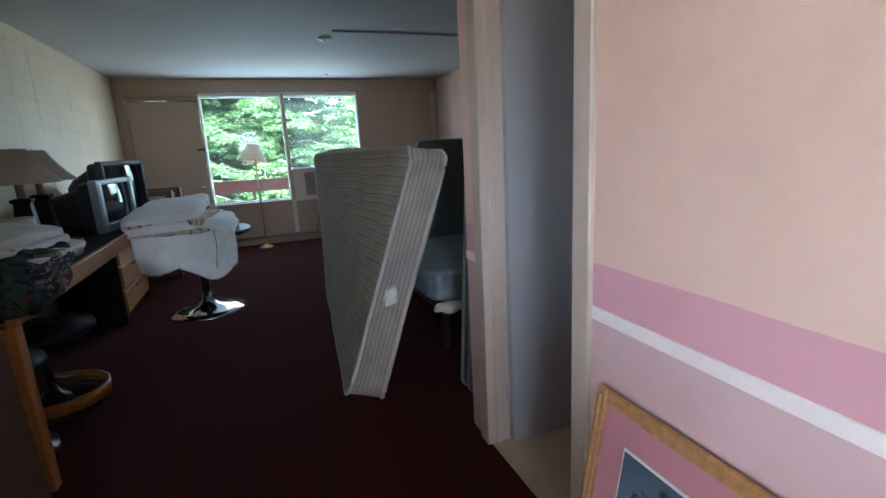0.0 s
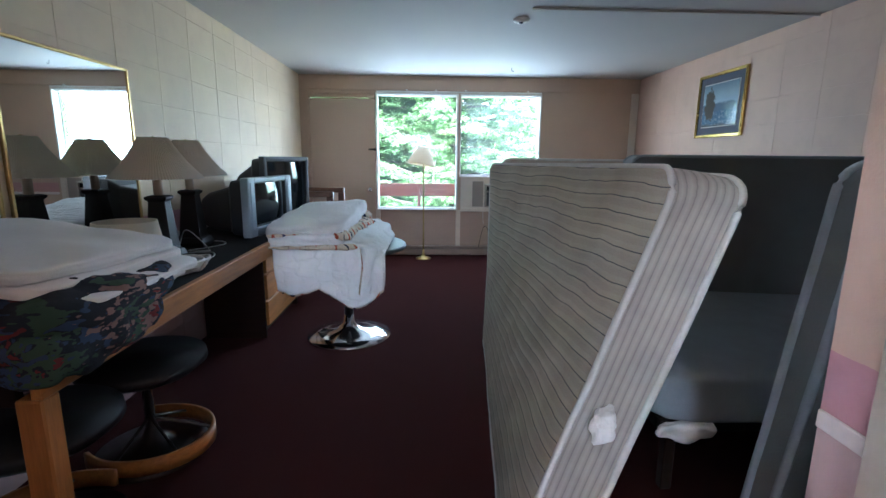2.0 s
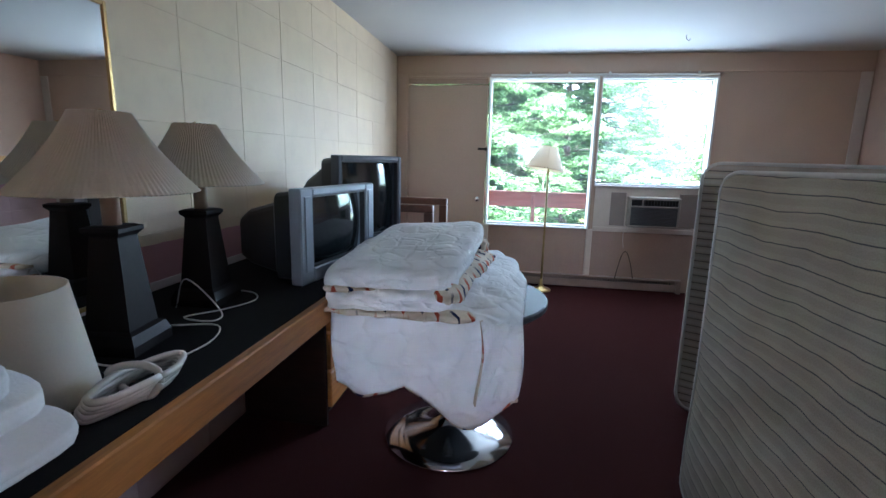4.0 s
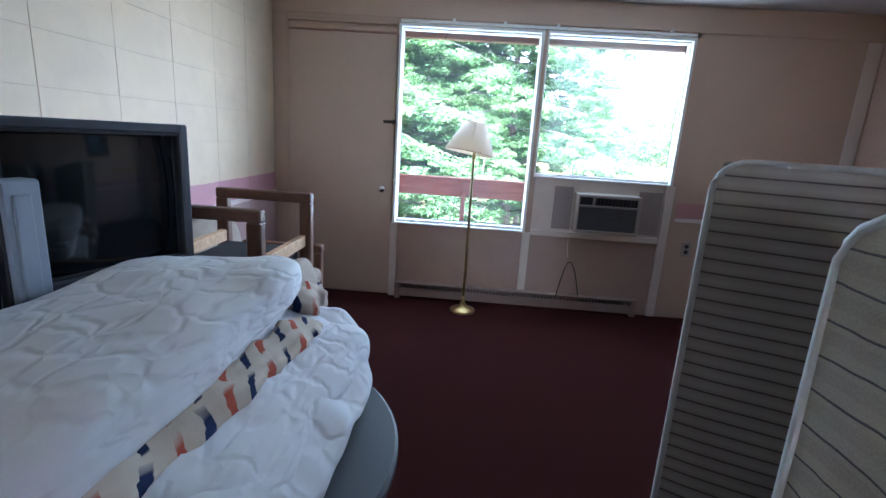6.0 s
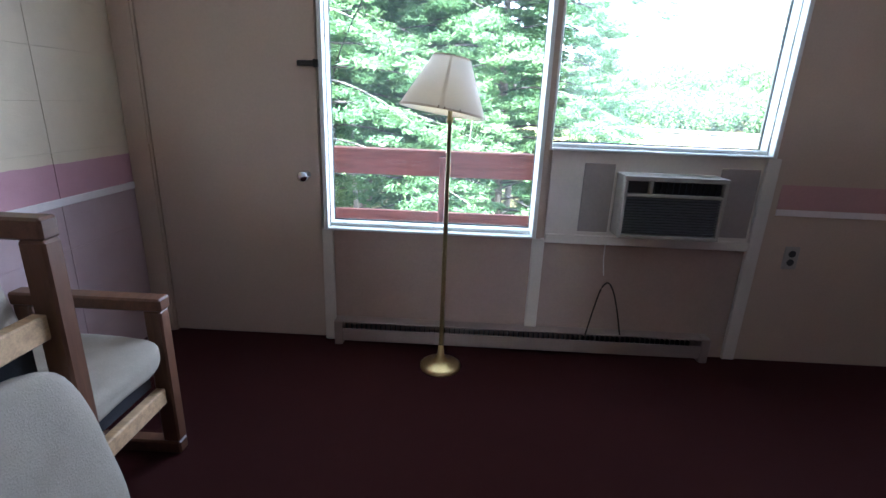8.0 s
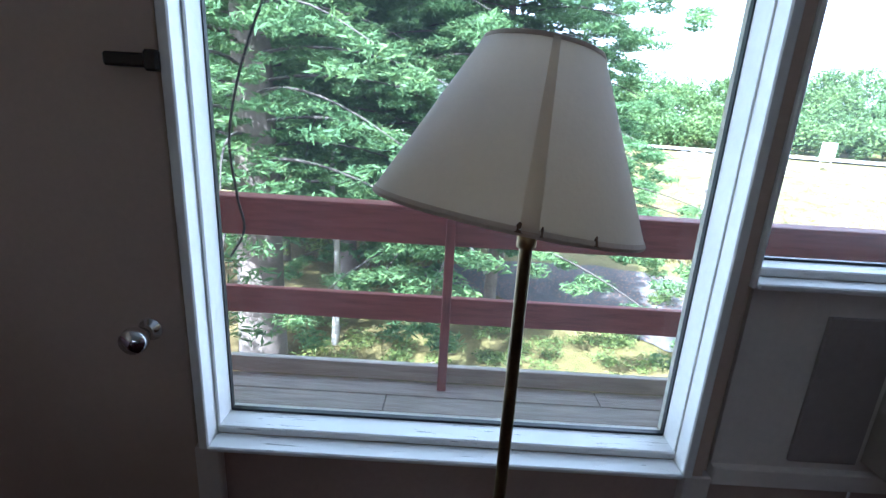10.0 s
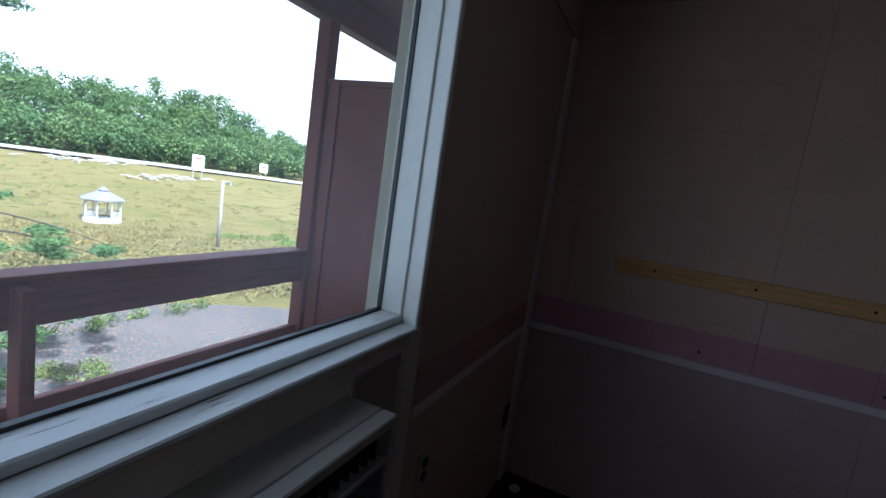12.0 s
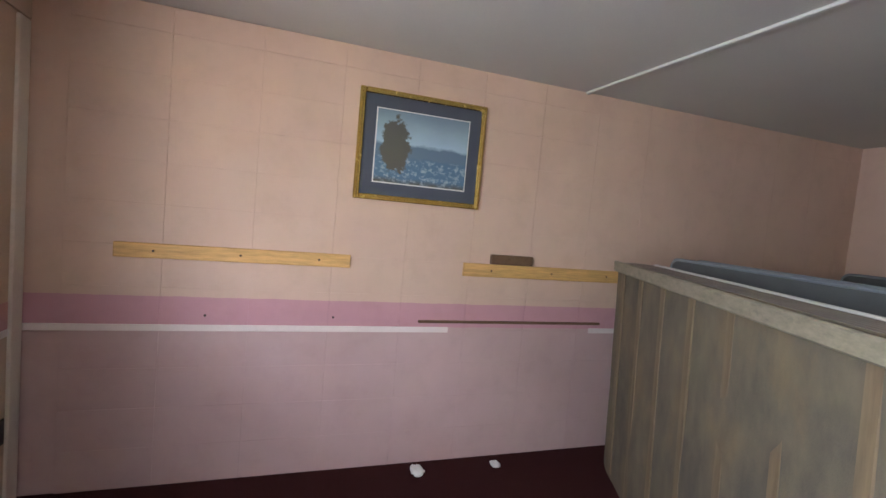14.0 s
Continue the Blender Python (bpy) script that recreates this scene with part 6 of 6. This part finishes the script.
# ---- floor lamp ----
fl = thing("floor_lamp", (1.576, -0.232, 0), "brass floor lamp with a crooked white shade", "floor lamp")
part("base", lathe(((0.10, 0.0), (0.10, 0.012), (0.085, 0.02), (0.05, 0.028), (0.03, 0.045), (0.018, 0.07), (0.013, 0.12), (0.0, 0.122)), 36, False), M["brass"], fl, "", True)
part("pole", lathe(((0.012, 0.08), (0.0105, 0.40), (0.0095, 1.165), (0.014, 1.168), (0.014, 1.19), (0.009, 1.195), (0.009, 1.24)), 18), M["aged_brass"], fl, "brass pole with a darkened finish", True)
tip = Matrix.Translation((0.0, 0.0, 1.20)) @ pose(0, 0, 0, -5, 8.5, 0)
part("shade", lathe(((0.182, 0.010), (0.182, 0.016), (0.080, 0.228), (0.077, 0.226), (0.178, 0.014)), 56, False, Matrix.Translation((-0.035, 0, 0)) @ tip), M["lamp_shade"], fl, "white cloth shade with tan binding", True)
for r, z in ((0.183, 0.010), (0.0805, 0.222)):
    part("binding", lathe(((r, z), (r + 0.0012, z + 0.004), (r - 0.001, z + 0.009)), 56, False, Matrix.Translation((-0.035, 0, 0)) @ tip), M["shade_trim"], fl)
part("seam", sheet(lambda u, v: Matrix.Translation((-0.035, 0, 0)) @ tip @ Vector(((0.1835 * (1 - v) + 0.081 * v) * math.sin(0.11 * u - 0.06), -(0.1835 * (1 - v) + 0.081 * v) * math.cos(0.11 * u - 0.06), 0.016 + 0.212 * v)), 2, 6), M["shade_seam"], fl, "tan seam strip")
for a, da in ((-0.06, 0.05), (0.07, 0.025), (0.42, 0.04)):
    part("stain", sheet(lambda u, v: Matrix.Translation((-0.035, 0, 0)) @ tip @ Vector(((0.1845 - 0.004 * v) * math.sin(a + da * (u - 0.5)), -(0.1845 - 0.004 * v) * math.cos(a + da * (u - 0.5)), 0.013 + 0.008 * v * (0.4 + math.sin(math.pi * u)))), 6, 2), M["board_stain"], fl, "brown water stain on the binding")

# ---- right wall fittings ----
for y0, y1, z0, z1 in ((-1.447, -0.35, 1.142, 1.212), (-3.30, -2.11, 1.128, 1.206)):
    ob = part("wall_batten", box(W - 0.022, W - 0.001, y0, y1, z0, z1, 0.003), M["board"])
    tagged(ob, "yellow wooden headboard batten screwed to the wall", "batten", "headboard battens")
    for k in range(3):
        part("screw", lathe(((0.006, 0), (0.004, 0.002)), 8, True, Matrix.Translation((W - 0.022, y0 + (0.15 + 0.35 * k) * (y1 - y0), (z0 + z1) / 2)) @ pose(0, 0, 0, 0, -90)), M["iron"], ob)
ob = part("wall_bracket", box(W - 0.03, W - 0.001, -2.56, -2.28, 1.208, 1.266, 0.004), M["board_stain"])
tagged(ob, "short dark wooden block on the batten", "bracket")
ob = part("wall_rod", box(W - 0.014, W - 0.001, -3.12, -1.862, 0.842, 0.858, 0.003), M["board_stain"])
tagged(ob, "thin dark metal strip fixed to the wall", "strip")
for y in (-0.75, -1.38):
    ob = part("wall_screw", lathe(((0.008, 0), (0.005, 0.004)), 10, True, Matrix.Translation((W - 0.001, y, 0.865)) @ pose(0, 0, 0, 0, -90)), M["iron"])
    tagged(ob, "small dark screw in the painted wall", "screw", "wall screws")


def picture(name, m, w, h, fw, mount, frame_m, mount_m, art_m, label):
    """Framed picture; local x across, z up, facing -y."""
    p = new(name)
    p.empty_display_size = 0.05
    p.matrix_basis = m
    tagged(p, label, "picture")
    part("frame", boxes(((0, fw, -0.022, 0.0, 0, h), (w - fw, w, -0.022, 0, 0, h), (fw, w - fw, -0.022, 0, 0, fw), (fw, w - fw, -0.022, 0, h - fw, h), (fw * 0.35, fw * 0.65, -0.028, -0.02, fw * 0.35, h - fw * 0.35), (w - fw * 0.65, w - fw * 0.35, -0.028, -0.02, fw * 0.35, h - fw * 0.35)), 0.004), frame_m, p)
    part("mount", box(fw - 0.004, w - fw + 0.004, -0.009, -0.002, fw - 0.004, h - fw + 0.004, 0), mount_m, p)
    i = fw + mount
    part("inner_mount", box(i - 0.006, w - i + 0.006, -0.0115, -0.008, i - 0.006, h - i + 0.006, 0), M["paper"], p, "thin white inner mount")
    part("print", sheet(lambda u, v: Vector((i + (w - 2 * i) * u, -0.014, i + (h - 2 * i) * v)), 1, 1), art_m, p, "painted landscape under glass")
    return p


picture("framed_picture", Matrix.Translation((W - 0.001, -1.432, 1.522)) @ pose(0, 0, 0, 0, 0, -90), 0.733, 0.594, 0.030, 0.072, M["frame_gold"], M["mat_navy"], M["art_lake"], "lake landscape in a gold frame with slate mount")
picture("framed_picture", Matrix.Translation((BATH_X - 0.12, -6.395, 0.0)) @ pose(0, 0, 0, -10.0, 0, -90), 0.86, 0.645, 0.036, 0.085, M["frame_wood"], M["mat_pink"], M["art_winter"], "winter scene in a wooden frame leaning on the wall")

hb = part("headboard", box(-0.018, 0.0, -1.5, 0.0, 0.0, 0.90, 0.004), M["headboard"])
hb.matrix_basis = Matrix.Translation((0.967, -5.90, 0.0)) @ pose(0, 0, 0, 0, -2.0, 0)
tagged(hb, "brown veneer headboard leaning against the closet wall", "headboard")

# ---- ceiling and floor details ----
ob = part("ceiling_strip", box(2.34, W - 0.002, -2.85, -2.825, H - 0.014, H + 0.001, 0.003), M["ceiling"])
tagged(ob, "painted surface conduit on the ceiling", "conduit", "", "structure")
sd = thing("smoke_detector", (2.315, -2.56, H), "small round white ceiling detector", "detector")
part("base", lathe(((0.0, -0.024), (0.035, -0.024), (0.058, -0.016), (0.062, 0.0)), 24, False), M["white"], sd, "", True)
part("lens", lathe(((0.0, -0.032), (0.014, -0.030), (0.018, -0.024)), 12, False), M["black"], sd)
hk = part("ceiling_hook", tube(((2.58, -0.66, H), (2.58, -0.66, H - 0.03), (2.60, -0.66, H - 0.045), (2.61, -0.66, H - 0.03)), 0.003, 6), M["iron"])
tagged(hk, "small metal hook in the ceiling", "hook")
for i, (x, y, s) in enumerate(((4.25, -1.90, 0.05), (4.25, -2.39, 0.035), (3.9, -1.35, 0.012), (4.05, -1.1, 0.010), (4.25, -0.10, 0.03))):
    ob = part("paper_scrap", soft_box(x - s, x + s, y - s * 0.7, y + s * 0.7, 0.0, s * 0.6, 6, 0.7, s * 0.3, 40, i * 2.0), M["paper"], None, "", True)
    tagged(ob, "small torn white scrap on the carpet", "scrap", "scraps on the carpet")


# ---- blocks of the two side walls ----
def block_mesh(name, depth, wy, wz, material, edge):
    bm = bmesh.new()
    add_box(bm, -depth, depth, -wy / 2, wy / 2, -wz / 2, wz / 2, 0)
    bmesh.ops.bevel(bm, geom=[e for e in bm.edges if abs(e.verts[0].co.x - e.verts[1].co.x) < 1e-6], offset=edge, segments=1, affect="EDGES")
    return mesh_of(bm, name, material)


def block_wall(parent, x, y0, rows, cols, material, gap_v, gap_h, edge):
    whole = block_mesh("block", 0.006, 0.4 - gap_v, 0.2 - gap_h, material, edge)
    first = block_mesh("block", 0.006, 0.15, 0.2 - gap_h, material, edge)
    top_ = block_mesh("block", 0.006, 0.4 - gap_v, 0.118, material, edge)
    for c in range(cols):
        for r in range(rows):
            z = 0.10 + 0.2 * r
            me = whole
            if r == rows - 1:
                me, z = top_, 2.2595
            ob = new("block", me)
            ob.location = (x + 0.0012 * nz(c * 3.1, r * 2.7, x), y0 - 0.4 * c - 0.2, z)
            ob.parent = parent


block_wall(wall_left, -0.003, -0.06, 12, 14, M["wall_pale"], 0.0022, 0.0003, 0.0009)
block_wall(wall_right, W + 0.003, -0.15, 12, 14, M["wall"], 0.0012, 0.0007, 0.0007)
